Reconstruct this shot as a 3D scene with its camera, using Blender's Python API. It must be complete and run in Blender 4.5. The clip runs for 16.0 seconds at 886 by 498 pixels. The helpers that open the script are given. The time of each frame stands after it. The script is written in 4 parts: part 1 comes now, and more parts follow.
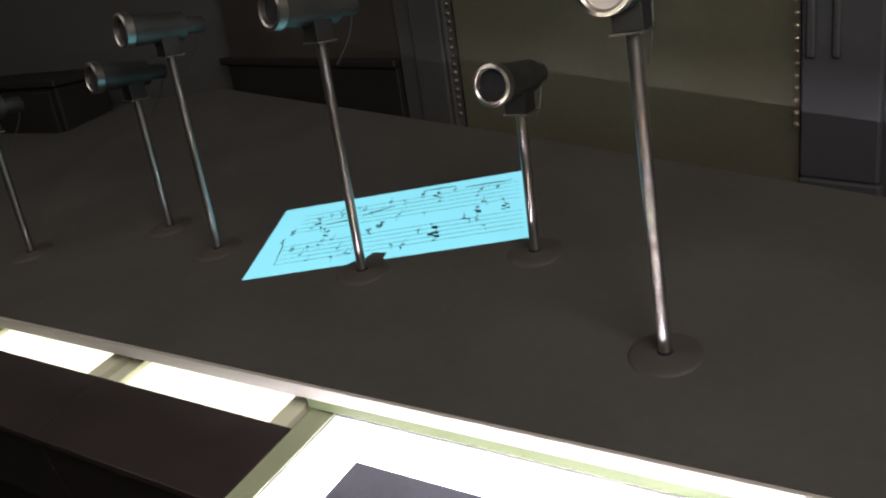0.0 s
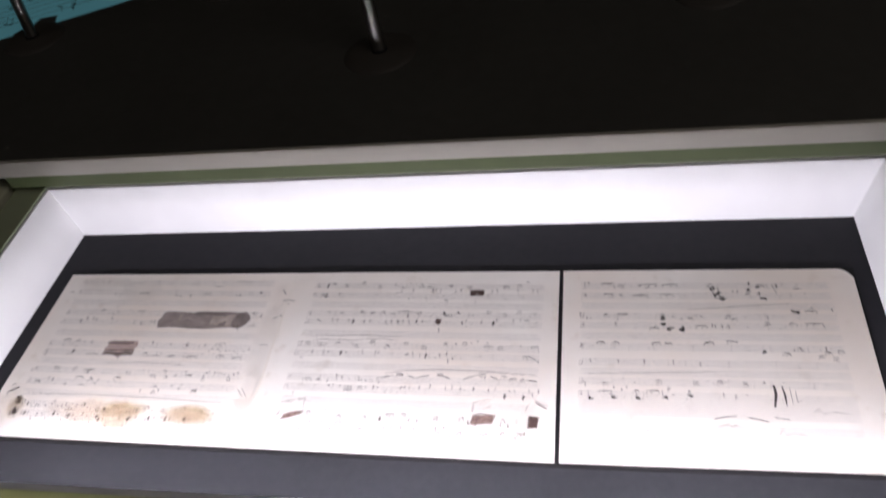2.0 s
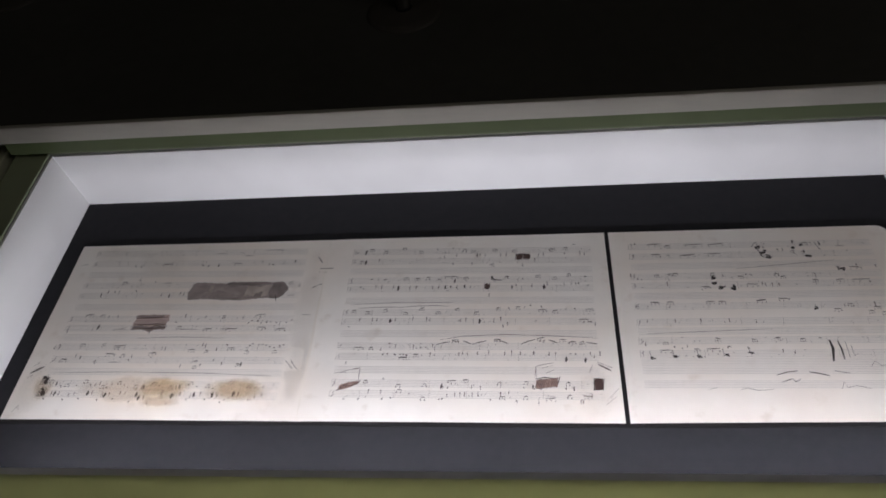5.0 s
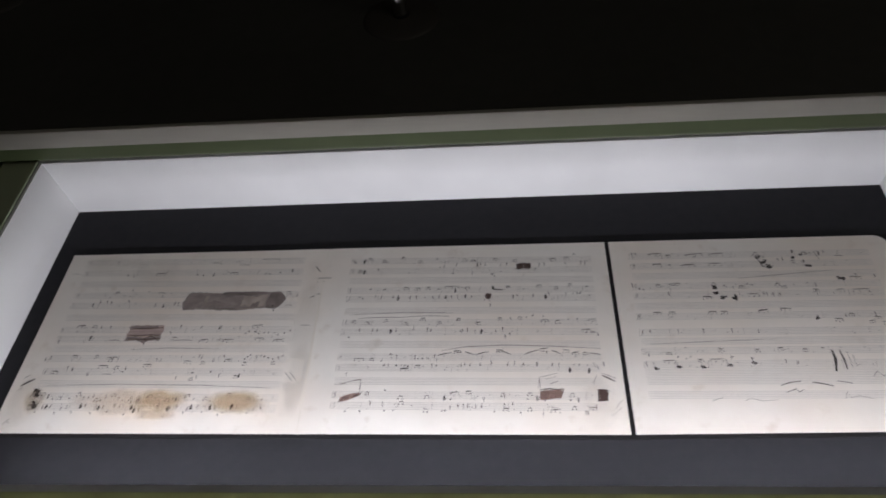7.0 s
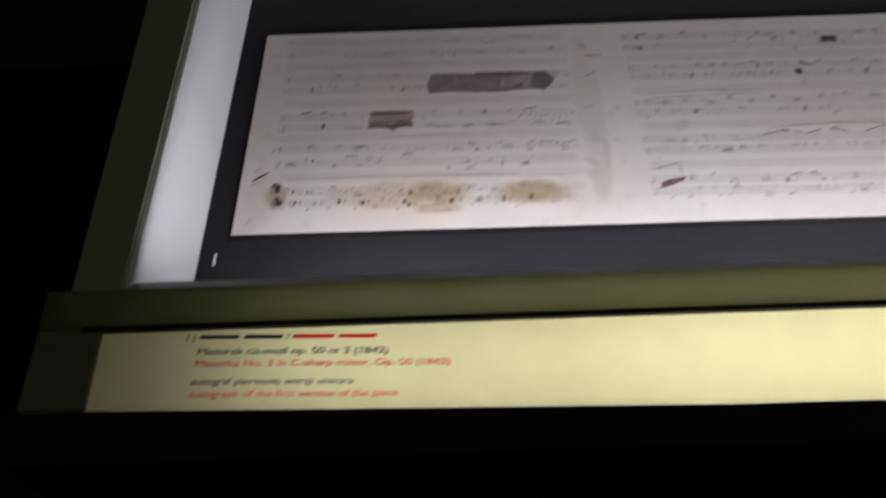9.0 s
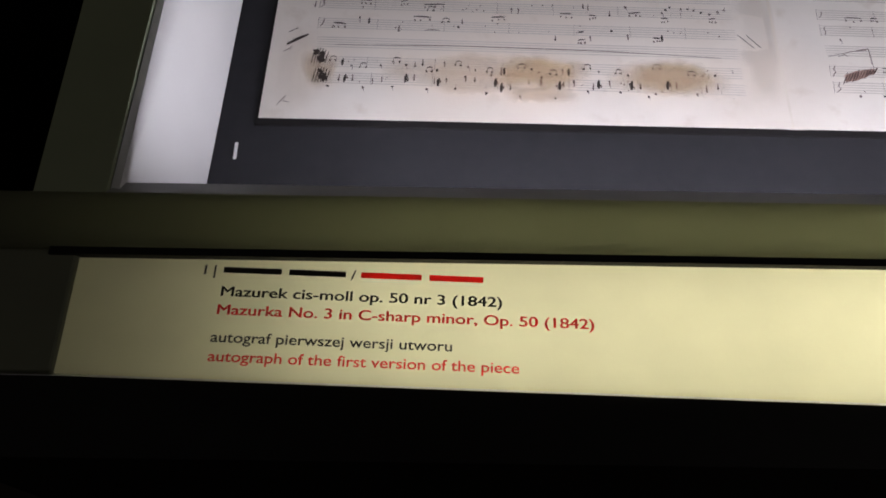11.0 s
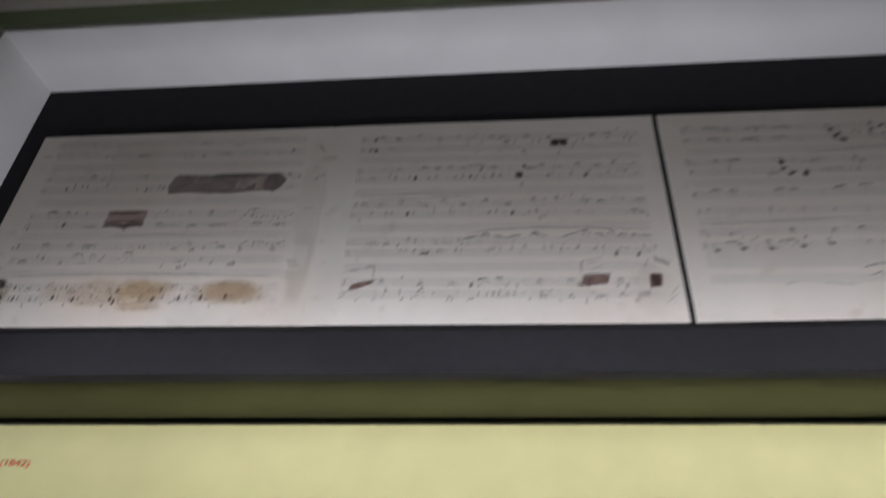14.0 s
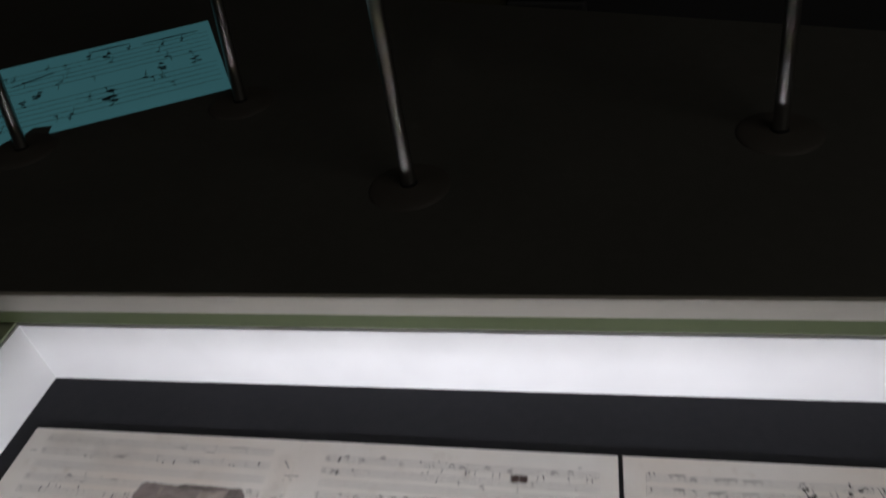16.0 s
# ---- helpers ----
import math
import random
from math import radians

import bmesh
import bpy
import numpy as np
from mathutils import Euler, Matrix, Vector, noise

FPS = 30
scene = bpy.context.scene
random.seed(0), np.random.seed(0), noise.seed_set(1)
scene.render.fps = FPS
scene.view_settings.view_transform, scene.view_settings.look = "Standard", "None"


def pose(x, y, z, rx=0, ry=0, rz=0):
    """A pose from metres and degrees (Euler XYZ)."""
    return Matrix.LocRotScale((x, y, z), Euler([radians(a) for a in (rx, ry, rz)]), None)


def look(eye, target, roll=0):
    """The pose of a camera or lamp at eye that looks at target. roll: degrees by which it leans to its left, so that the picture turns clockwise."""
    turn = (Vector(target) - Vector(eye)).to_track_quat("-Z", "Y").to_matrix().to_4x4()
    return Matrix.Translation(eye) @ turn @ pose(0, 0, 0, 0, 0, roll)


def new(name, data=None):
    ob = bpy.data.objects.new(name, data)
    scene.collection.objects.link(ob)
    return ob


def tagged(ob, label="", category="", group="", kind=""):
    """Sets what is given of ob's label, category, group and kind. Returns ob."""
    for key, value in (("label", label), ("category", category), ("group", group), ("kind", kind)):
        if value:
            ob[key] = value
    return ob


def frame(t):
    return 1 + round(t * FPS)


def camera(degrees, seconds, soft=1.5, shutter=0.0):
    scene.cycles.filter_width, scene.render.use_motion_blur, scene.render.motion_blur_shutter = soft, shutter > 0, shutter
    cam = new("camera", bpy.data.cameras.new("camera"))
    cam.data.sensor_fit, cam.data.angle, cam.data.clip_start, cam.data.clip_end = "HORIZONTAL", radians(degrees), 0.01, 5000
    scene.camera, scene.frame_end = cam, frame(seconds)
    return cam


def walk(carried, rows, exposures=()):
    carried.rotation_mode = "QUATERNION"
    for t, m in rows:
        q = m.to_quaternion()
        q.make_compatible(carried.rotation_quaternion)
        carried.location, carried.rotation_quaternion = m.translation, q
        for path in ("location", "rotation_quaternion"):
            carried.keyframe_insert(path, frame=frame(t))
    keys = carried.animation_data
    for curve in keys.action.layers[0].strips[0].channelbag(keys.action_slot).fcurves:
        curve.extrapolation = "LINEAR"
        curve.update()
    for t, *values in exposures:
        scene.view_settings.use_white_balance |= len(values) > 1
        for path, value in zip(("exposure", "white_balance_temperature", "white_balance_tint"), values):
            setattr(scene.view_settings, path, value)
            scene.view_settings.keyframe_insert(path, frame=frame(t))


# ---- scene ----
LENS = 57.1
cam = camera(LENS, 16.0, soft=1.8, shutter=0.5)

# The desk slopes gently up away from the visitor; desk coordinates: x along its front edge, y away, z out of its plane.
SLOPE = 9.0
DESK = Matrix.Translation((0.4, 0, 0.8)) @ pose(0, 0, 0, SLOPE) @ Matrix.Translation((-0.4, 0, -0.8))

PATH = [
    (0, (0.638, -0.489, 1.499), (-0.454, 0.919, 0.591), -14.2),
    (0.5, (0.622, -0.506, 1.484), (-0.369, 0.923, 0.497), -13.1),
    (1, (0.615, -0.527, 1.453), (-0.179, 0.913, 0.315), -13.9),
    (1.5, (0.621, -0.546, 1.426), (0.103, 0.905, 0.15), -13.4),
    (2, (0.623, -0.55, 1.417), (0.188, 0.79, -0.003), -13.8),
    (2.5, (0.575, -0.563, 1.427), (0.207, 0.73, -0.055), -14.0),
    (3, (0.537, -0.561, 1.434), (0.281, 0.742, -0.061), -12.4),
    (3.5, (0.513, -0.562, 1.431), (0.293, 0.737, -0.074), -9.6),
    (4, (0.512, -0.558, 1.431), (0.277, 0.737, -0.075), -10.1),
    (4.5, (0.503, -0.554, 1.428), (0.26, 0.738, -0.079), -9.6),
    (4.7, (0.501, -0.552, 1.428), (0.251, 0.733, -0.083), -9.8),
    (6.8, (0.485, -0.549, 1.424), (0.293, 0.752, -0.083), -7.8),
    (7, (0.475, -0.544, 1.427), (0.286, 0.755, -0.082), -7.7),
    (7.5, (0.433, -0.542, 1.415), (0.201, 0.7, -0.135), -8.2),
    (8, (0.392, -0.542, 1.377), (0.215, 0.633, -0.232), -6.0),
    (8.5, (0.28, -0.546, 1.343), (0.21, 0.622, -0.278), -3.1),
    (9, (0.15, -0.549, 1.283), (0.138, 0.556, -0.384), -2.5),
    (9.5, (0.098, -0.506, 1.211), (0.073, 0.491, -0.522), -1.0),
    (9.7, (0.088, -0.479, 1.186), (0.066, 0.459, -0.581), -0.3),
    (12, (0.096, -0.457, 1.156), (0.112, 0.406, -0.648), 1.7),
    (12.5, (0.154, -0.474, 1.203), (0.075, 0.436, -0.577), -3.4),
    (13, (0.264, -0.495, 1.233), (0.104, 0.477, -0.508), -7.5),
    (13.5, (0.375, -0.507, 1.262), (0.155, 0.532, -0.433), -11.2),
    (14, (0.444, -0.532, 1.308), (0.251, 0.679, -0.272), -8.4),
    (14.5, (0.512, -0.547, 1.343), (0.334, 0.821, -0.106), -5.3),
    (15, (0.542, -0.537, 1.373), (0.316, 0.914, 0.014), -5.9),
    (15.5, (0.546, -0.514, 1.378), (0.218, 1.006, 0.12), -6.9),
    (16, (0.554, -0.435, 1.381), (0.149, 1.082, 0.142), -9.5),
]
EXPOSURES = [(0.0, 3.85, 6500, 17), (1.0, 3.68, 6500, 13), (1.4, 2.55, 6500, 13), (1.8, 1.28, 6500, 15), (2.1, 0.62, 6500, 17), (2.6, 0.25, 6500, 18), (3.0, 0.0, 6500, 18), (3.5, -0.10, 6500, 18),
             (4.5, -0.16, 6500, 12), (7.0, -0.17, 6500, 9), (8.0, -0.13, 6500, 9), (8.5, -0.35, 6500, 10), (9.0, -0.46, 6500, 12), (9.5, -0.48, 6500, 14), (12.0, -0.32, 6500, 15), (12.5, -0.45, 6500, 14), (13.5, -0.85, 6500, 11), (14.0, -0.99, 6500, 9),
             (14.5, -0.90, 6500, 8), (15.0, -0.43, 6500, 8), (15.5, -0.02, 6500, 8), (16.0, 0.40, 6500, 8)]
walk(cam, [(t, DESK @ look(e, g, r)) for t, e, g, r in PATH], EXPOSURES)

# ---- light ----
world = bpy.data.worlds.new("dim_room")
world.use_nodes = True
world.node_tree.nodes["Background"].inputs[0].default_value = (0.9, 0.95, 1.0, 1)
world.node_tree.nodes["Background"].inputs[1].default_value = 0.0
scene.world = world


def area_lamp(name, m, sx, sy, watts, colour):
    data = bpy.data.lights.new(name, "AREA")
    data.shape, data.size, data.size_y, data.energy, data.color = "RECTANGLE", sx, sy, watts, colour
    ob = new(name, data)
    ob.matrix_world = m
    return ob


# LED strip tucked up behind the lip of the drawer's front ledge, which cuts its light off just above the level
area_lamp("led_strip_light", DESK @ look((0.432, -0.2909, 0.86136), (0.432, 0.0, 0.920)), 0.81, 0.0007, 1.74, (0.965, 0.955, 1.045))
# backlights below the caption strip and the ledge, strongest towards the middle
area_lamp("caption_backlight", DESK @ look((0.46, -0.345, 0.806), (0.46, -0.345, 0.87)), 0.84, 0.04, 0.54, (1.0, 0.97, 0.78))
area_lamp("caption_backlight", DESK @ look((0.52, -0.345, 0.808), (0.52, -0.345, 0.87)), 0.55, 0.04, 0.15, (1.0, 0.97, 0.78))
# faint lamps of the darkened room
area_lamp("room_light", look((1.9, -1.0, 2.75), (0.9, 0.4, 0.9)), 1.6, 1.6, 5.4, (1.0, 0.93, 0.84))
area_lamp("room_light", look((-1.2, -0.6, 2.75), (-0.6, 0.7, 0.9)), 1.6, 1.6, 1.05, (1.0, 0.93, 0.84))


# ---- materials ----
def mat(name, colour, rough=0.6, metal=0.0, vary=0.12, scale=30.0, bump=0.0, bump_scale=300.0, spec=0.5, stretch=(1, 1, 1), coat=0.0):
    m = bpy.data.materials.new(name)
    m.use_nodes = True
    n, l = m.node_tree.nodes, m.node_tree.links
    b = n["Principled BSDF"]
    b.inputs["Roughness"].default_value = rough
    b.inputs["Metallic"].default_value = metal
    b.inputs["Specular IOR Level"].default_value = spec
    b.inputs["Coat Weight"].default_value = coat
    tc = n.new("ShaderNodeTexCoord")
    mp = n.new("ShaderNodeMapping")
    mp.inputs["Scale"].default_value = stretch
    l.new(tc.outputs["Object"], mp.inputs["Vector"])
    n1 = n.new("ShaderNodeTexNoise")
    n1.inputs["Scale"].default_value = scale
    n1.inputs["Detail"].default_value = 6
    n2 = n.new("ShaderNodeTexNoise")
    n2.inputs["Scale"].default_value = scale * 0.12
    n2.inputs["Detail"].default_value = 3
    l.new(mp.outputs[0], n1.inputs["Vector"])
    l.new(mp.outputs[0], n2.inputs["Vector"])
    add = n.new("ShaderNodeMath")
    add.operation = "ADD"
    l.new(n1.outputs[0], add.inputs[0])
    l.new(n2.outputs[0], add.inputs[1])
    rng = n.new("ShaderNodeMapRange")
    rng.inputs["From Min"].default_value, rng.inputs["From Max"].default_value = 0.6, 1.4
    rng.inputs["To Min"].default_value, rng.inputs["To Max"].default_value = 1 - vary, 1 + vary
    l.new(add.outputs[0], rng.inputs[0])
    mul = n.new("ShaderNodeVectorMath")
    mul.operation = "SCALE"
    mul.inputs[0].default_value = colour
    l.new(rng.outputs[0], mul.inputs["Scale"])
    l.new(mul.outputs[0], b.inputs["Base Color"])
    rr = n.new("ShaderNodeMapRange")
    rr.inputs["From Min"].default_value, rr.inputs["From Max"].default_value = 0.3, 0.7
    rr.inputs["To Min"].default_value, rr.inputs["To Max"].default_value = max(0.02, rough - 0.08), min(1, rough + 0.08)
    l.new(n2.outputs[0], rr.inputs[0])
    l.new(rr.outputs[0], b.inputs["Roughness"])
    if bump:
        n3 = n.new("ShaderNodeTexNoise")
        n3.inputs["Scale"].default_value = bump_scale
        n3.inputs["Detail"].default_value = 4
        l.new(mp.outputs[0], n3.inputs["Vector"])
        bp = n.new("ShaderNodeBump")
        bp.inputs["Strength"].default_value = bump
        bp.inputs["Distance"].default_value = 0.001
        l.new(n3.outputs[0], bp.inputs["Height"])
        l.new(bp.outputs[0], b.inputs["Normal"])
    return m


def glow(name, colour, strength):
    m = bpy.data.materials.new(name)
    m.use_nodes = True
    b = m.node_tree.nodes["Principled BSDF"]
    b.inputs["Base Color"].default_value = (*colour, 1)
    b.inputs["Emission Color"].default_value = (*colour, 1)
    b.inputs["Emission Strength"].default_value = strength
    b.inputs["Roughness"].default_value = 0.7
    return m


def backlit(name, colour, scale=40.0, through_share=0.5):
    """A translucent sheet that passes the light of a lamp behind it."""
    m = bpy.data.materials.new(name)
    m.use_nodes = True
    n, l = m.node_tree.nodes, m.node_tree.links
    n.remove(n["Principled BSDF"])
    tr, df, mix = n.new("ShaderNodeBsdfTranslucent"), n.new("ShaderNodeBsdfDiffuse"), n.new("ShaderNodeMixShader")
    tc, ns, rg, sc = n.new("ShaderNodeTexCoord"), n.new("ShaderNodeTexNoise"), n.new("ShaderNodeMapRange"), n.new("ShaderNodeVectorMath")
    ns.inputs["Scale"].default_value = scale
    rg.inputs["To Min"].default_value, rg.inputs["To Max"].default_value = 0.92, 1.08
    sc.operation = "SCALE"
    sc.inputs[0].default_value = colour
    l.new(tc.outputs["Object"], ns.inputs["Vector"])
    l.new(ns.outputs[0], rg.inputs[0])
    l.new(rg.outputs[0], sc.inputs["Scale"])
    l.new(sc.outputs[0], tr.inputs["Color"])
    l.new(sc.outputs[0], df.inputs["Color"])
    mix.inputs[0].default_value = 1 - through_share
    l.new(tr.outputs[0], mix.inputs[1])
    l.new(df.outputs[0], mix.inputs[2])
    l.new(mix.outputs[0], n["Material Output"].inputs["Surface"])
    return m


M_TABLE = mat("desk_laminate", (0.066, 0.065, 0.059), 0.62, vary=0.10, scale=60, bump=0.08, bump_scale=900, spec=0.3)
M_EDGE = mat("pale_edge_band", (0.40, 0.382, 0.335), 0.55, vary=0.06, scale=25, bump=0.03, stretch=(1, 8, 8))
M_BLACK = mat("black_painted_panel", (0.012, 0.011, 0.011), 0.55, vary=0.2, scale=25, bump=0.05, spec=0.3)
M_DARKPANEL = mat("dark_brown_panel", (0.028, 0.021, 0.021), 0.42, vary=0.25, scale=22, bump=0.06, bump_scale=200, spec=0.4)
M_CREAM = mat("cream_frame", (0.72, 0.74, 0.55), 0.45, vary=0.08, scale=35, bump=0.03)
M_CHAMFER = mat("grey_painted_lip", (0.36, 0.36, 0.37), 0.45, 0.0, vary=0.06, scale=40)
M_WHITE = mat("white_lining", (0.80, 0.80, 0.80), 0.6, vary=0.035, scale=14, bump=0.03)
M_FELT = mat("anthracite_board", (0.025, 0.025, 0.029), 0.82, vary=0.14, scale=120, bump=0.15, bump_scale=1500, spec=0.2)
M_MOUNT = mat("black_mount", (0.014, 0.013, 0.014), 0.8, vary=0.15, scale=120, spec=0.2)
M_CHROME = mat("brushed_steel", (0.38, 0.375, 0.36), 0.38, 1.0, vary=0.08, scale=60, stretch=(1, 1, 0.05))
M_GUN = mat("grey_cast_metal", (0.070, 0.075, 0.072), 0.5, 0.7, vary=0.12, scale=80, bump=0.05)
M_BRACKET = mat("dark_grey_metal", (0.018, 0.019, 0.018), 0.5, 0.2, vary=0.12, scale=80, bump=0.05)
M_RING = mat("bright_steel_ring", (0.42, 0.41, 0.38), 0.38, 1.0, vary=0.05, scale=80)
M_LENS = mat("frosted_lens", (0.78, 0.73, 0.68), 0.35, vary=0.05, scale=60)
M_DARKLENS = mat("dark_tube_opening", (0.022, 0.022, 0.023), 0.7, vary=0.1, scale=60, spec=0.15)
M_DISC = mat("grey_foot_plate", (0.056, 0.050, 0.044), 0.6, vary=0.1, scale=60, bump=0.04)
M_INK = mat("black_brown_ink", (0.030, 0.022, 0.020), 0.7, vary=0.35, scale=400)
M_FAINT = mat("faded_ink", (0.140, 0.104, 0.094), 0.8, vary=0.2, scale=300)
M_STAFF = mat("faded_stave_ink", (0.59, 0.555, 0.515), 0.85, vary=0.12, scale=300)
M_RUST = mat("red_brown_ink", (0.085, 0.050, 0.042), 0.75, vary=0.45, scale=500, bump=0.05)
M_SMEAR = mat("grey_brown_erasure_wash", (0.27, 0.225, 0.205), 0.8, vary=0.45, scale=90, stretch=(0.8, 1.6, 1))
M_SCRIBBLE = mat("thin_brown_wash", (0.40, 0.30, 0.265), 0.8, vary=0.5, scale=120, stretch=(0.5, 3, 1))
M_CREASE = mat("paper_fold_line", (0.73, 0.68, 0.605), 0.85, vary=0.12, scale=60)
M_RUSTDARK = mat("dark_red_brown_ink", (0.06, 0.032, 0.027), 0.75, vary=0.4, scale=500)
M_RUSTWASH = mat("red_brown_wash", (0.34, 0.22, 0.185), 0.8, vary=0.5, scale=300)
M_SMEARDARK = mat("dark_erasure_wash", (0.165, 0.135, 0.125), 0.8, vary=0.5, scale=110)
M_SMEARTHIN = mat("erasure_wash_thin", (0.33, 0.275, 0.235), 0.8, vary=0.4, scale=110)
M_SMEARMID = mat("erasure_wash_second_coat", (0.21, 0.172, 0.158), 0.8, vary=0.5, scale=100, stretch=(0.8, 1.4, 1))
M_BLACKTXT = mat("black_print", (0.025, 0.022, 0.018), 0.6, vary=0.1, scale=200)
M_MARK = mat("white_marker", (0.85, 0.85, 0.85), 0.5, vary=0.03, scale=200)
# light projected on the desk, given as the sheet's and stave lines' own glow
M_PROJ = glow("projected_light_glow", (0.165, 0.53, 0.62), 0.085)
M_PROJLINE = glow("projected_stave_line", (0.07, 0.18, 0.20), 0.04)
M_PROJINK = mat("projected_notation", (0.012, 0.03, 0.035), 0.8, vary=0.2, scale=200)
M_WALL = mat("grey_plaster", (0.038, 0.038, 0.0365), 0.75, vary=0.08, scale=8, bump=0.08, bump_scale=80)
M_PANEL = mat("olive_wall_cloth", (0.072, 0.068, 0.042), 0.8, vary=0.10, scale=60, bump=0.12, bump_scale=700)
M_SKIRT = mat("dark_brown_dado", (0.034, 0.029, 0.025), 0.55, vary=0.15, scale=30, bump=0.05)
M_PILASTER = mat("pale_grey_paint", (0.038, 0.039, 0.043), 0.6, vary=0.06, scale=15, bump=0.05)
M_GOLD = mat("gold_beading", (0.30, 0.255, 0.165), 0.4, 1.0, vary=0.1, scale=90)
M_FLOOR = mat("dark_parquet", (0.06, 0.045, 0.035), 0.5, vary=0.2, scale=12, bump=0.05)
M_CEIL = mat("dull_white_ceiling", (0.45, 0.44, 0.42), 0.8, vary=0.05, scale=6, bump=0.05)
M_CAPTION = backlit("backlit_caption_film", (0.79, 0.765, 0.54))
M_LEDGE = backlit("olive_acrylic_ledge", (0.35, 0.357, 0.262), 30.0, 0.72)
M_OPAL = backlit("opal_white_lining", (0.92, 0.92, 0.92), 14.0, 0.18)
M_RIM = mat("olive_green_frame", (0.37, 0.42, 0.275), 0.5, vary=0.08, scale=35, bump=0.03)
# darker copy of the frame's olive, holding the shade on back and end rails
M_RIMSHADED = mat("shaded_olive_frame", (0.19, 0.20, 0.14), 0.55, vary=0.08, scale=35, bump=0.03)
M_STRIP = mat("olive_rail_stand_in", (0.078, 0.100, 0.043), 0.55, vary=0.08, scale=30, bump=0.03)
M_REDTXT = backlit("red_print", (0.95, 0.125, 0.12), 200.0, 0.9)


def paper(name):
    """Aged laid paper with small brown spots and large, faintly browned areas."""
    m = mat(name, (0.80, 0.765, 0.712), 0.85, vary=0.055, scale=45, bump=0.10, bump_scale=600, spec=0.2)
    n, l = m.node_tree.nodes, m.node_tree.links
    b = n["Principled BSDF"]
    base = b.inputs["Base Color"].links[0].from_socket
    tc = n.new("ShaderNodeTexCoord")
    spot = n.new("ShaderNodeTexNoise")
    spot.inputs["Scale"].default_value, spot.inputs["Detail"].default_value = 55, 5
    l.new(tc.outputs["Object"], spot.inputs["Vector"])
    r = n.new("ShaderNodeMapRange")
    r.inputs["From Min"].default_value, r.inputs["From Max"].default_value = 0.60, 0.78
    r.inputs["To Max"].default_value = 0.35
    l.new(spot.outputs[0], r.inputs[0])
    mix = n.new("ShaderNodeMix")
    mix.data_type = "RGBA"
    mix.inputs["B"].default_value = (0.42, 0.32, 0.22, 1)
    l.new(r.outputs[0], mix.inputs["Factor"])
    l.new(base, mix.inputs["A"])
    age = n.new("ShaderNodeTexNoise")
    age.inputs["Scale"].default_value, age.inputs["Detail"].default_value = 7, 3
    l.new(tc.outputs["Object"], age.inputs["Vector"])
    r2 = n.new("ShaderNodeMapRange")
    r2.inputs["From Min"].default_value, r2.inputs["From Max"].default_value = 0.42, 0.72
    r2.inputs["To Max"].default_value = 0.6
    l.new(age.outputs[0], r2.inputs[0])
    mix2 = n.new("ShaderNodeMix")
    mix2.data_type = "RGBA"
    mix2.inputs["B"].default_value = (0.72, 0.62, 0.525, 1)
    l.new(r2.outputs[0], mix2.inputs["Factor"])
    l.new(mix.outputs["Result"], mix2.inputs["A"])
    l.new(mix2.outputs["Result"], b.inputs["Base Color"])
    return m


M_PAPER = paper("aged_paper")


def stain_mat(name, colour, strength):
    """Tea-coloured stain whose edge breaks up into blotches."""
    m = mat(name, colour, 0.85, vary=0.2, scale=120)
    n, l = m.node_tree.nodes, m.node_tree.links
    tc, ns, rg = n.new("ShaderNodeTexCoord"), n.new("ShaderNodeTexNoise"), n.new("ShaderNodeMapRange")
    gx, uv = n.new("ShaderNodeTexGradient"), n.new("ShaderNodeMapping")
    ns.inputs["Scale"].default_value, ns.inputs["Detail"].default_value = 48, 5
    l.new(tc.outputs["Object"], ns.inputs["Vector"])
    gx.gradient_type = "SPHERICAL"
    uv.inputs["Location"].default_value = (-1, -1, 0)
    uv.inputs["Scale"].default_value = (2, 2, 0)
    l.new(tc.outputs["Generated"], uv.inputs["Vector"])
    l.new(uv.outputs[0], gx.inputs["Vector"])
    ad = n.new("ShaderNodeMath")
    ad.operation = "MULTIPLY_ADD"
    ad.inputs[1].default_value = 1.0
    l.new(gx.outputs["Fac"], ad.inputs[0])
    l.new(ns.outputs[0], ad.inputs[2])
    rg.inputs["From Min"].default_value, rg.inputs["From Max"].default_value = 0.60, 0.98
    rg.inputs["To Max"].default_value = strength
    l.new(ad.outputs[0], rg.inputs[0])
    l.new(rg.outputs[0], n["Principled BSDF"].inputs["Alpha"])
    return m


M_STAIN = stain_mat("tea_stain", (0.70, 0.45, 0.16), 0.27)
M_TONED = stain_mat("browned_edge_and_fold_shade", (0.60, 0.46, 0.29), 0.075)


PZ = 0.800


def paper_z(x, y):
    """The cockled upper face of the sheets."""
    return PZ - 0.0005 + 0.00020 * math.sin(17 * x + 9 * y + 2.0) * math.sin(23 * y + 5 * x) - 0.0005 * math.exp(-((x - 0.279) / 0.003) ** 2)


def on_paper(lift):
    return lambda x, y: paper_z(x, y) + lift


# ---- mesh helpers ----
def box(bm, x0, x1, y0, y1, z0, z1, bevel=0.0, seg=2):
    r = bmesh.ops.create_cube(bm, size=1, matrix=Matrix.LocRotScale(((x0 + x1) / 2, (y0 + y1) / 2, (z0 + z1) / 2), None, (x1 - x0, y1 - y0, z1 - z0)))
    if bevel:
        edges = list({e for v in r["verts"] for e in v.link_edges})
        bmesh.ops.bevel(bm, geom=edges, offset=bevel, segments=seg, affect="EDGES", profile=0.5)
    return bm


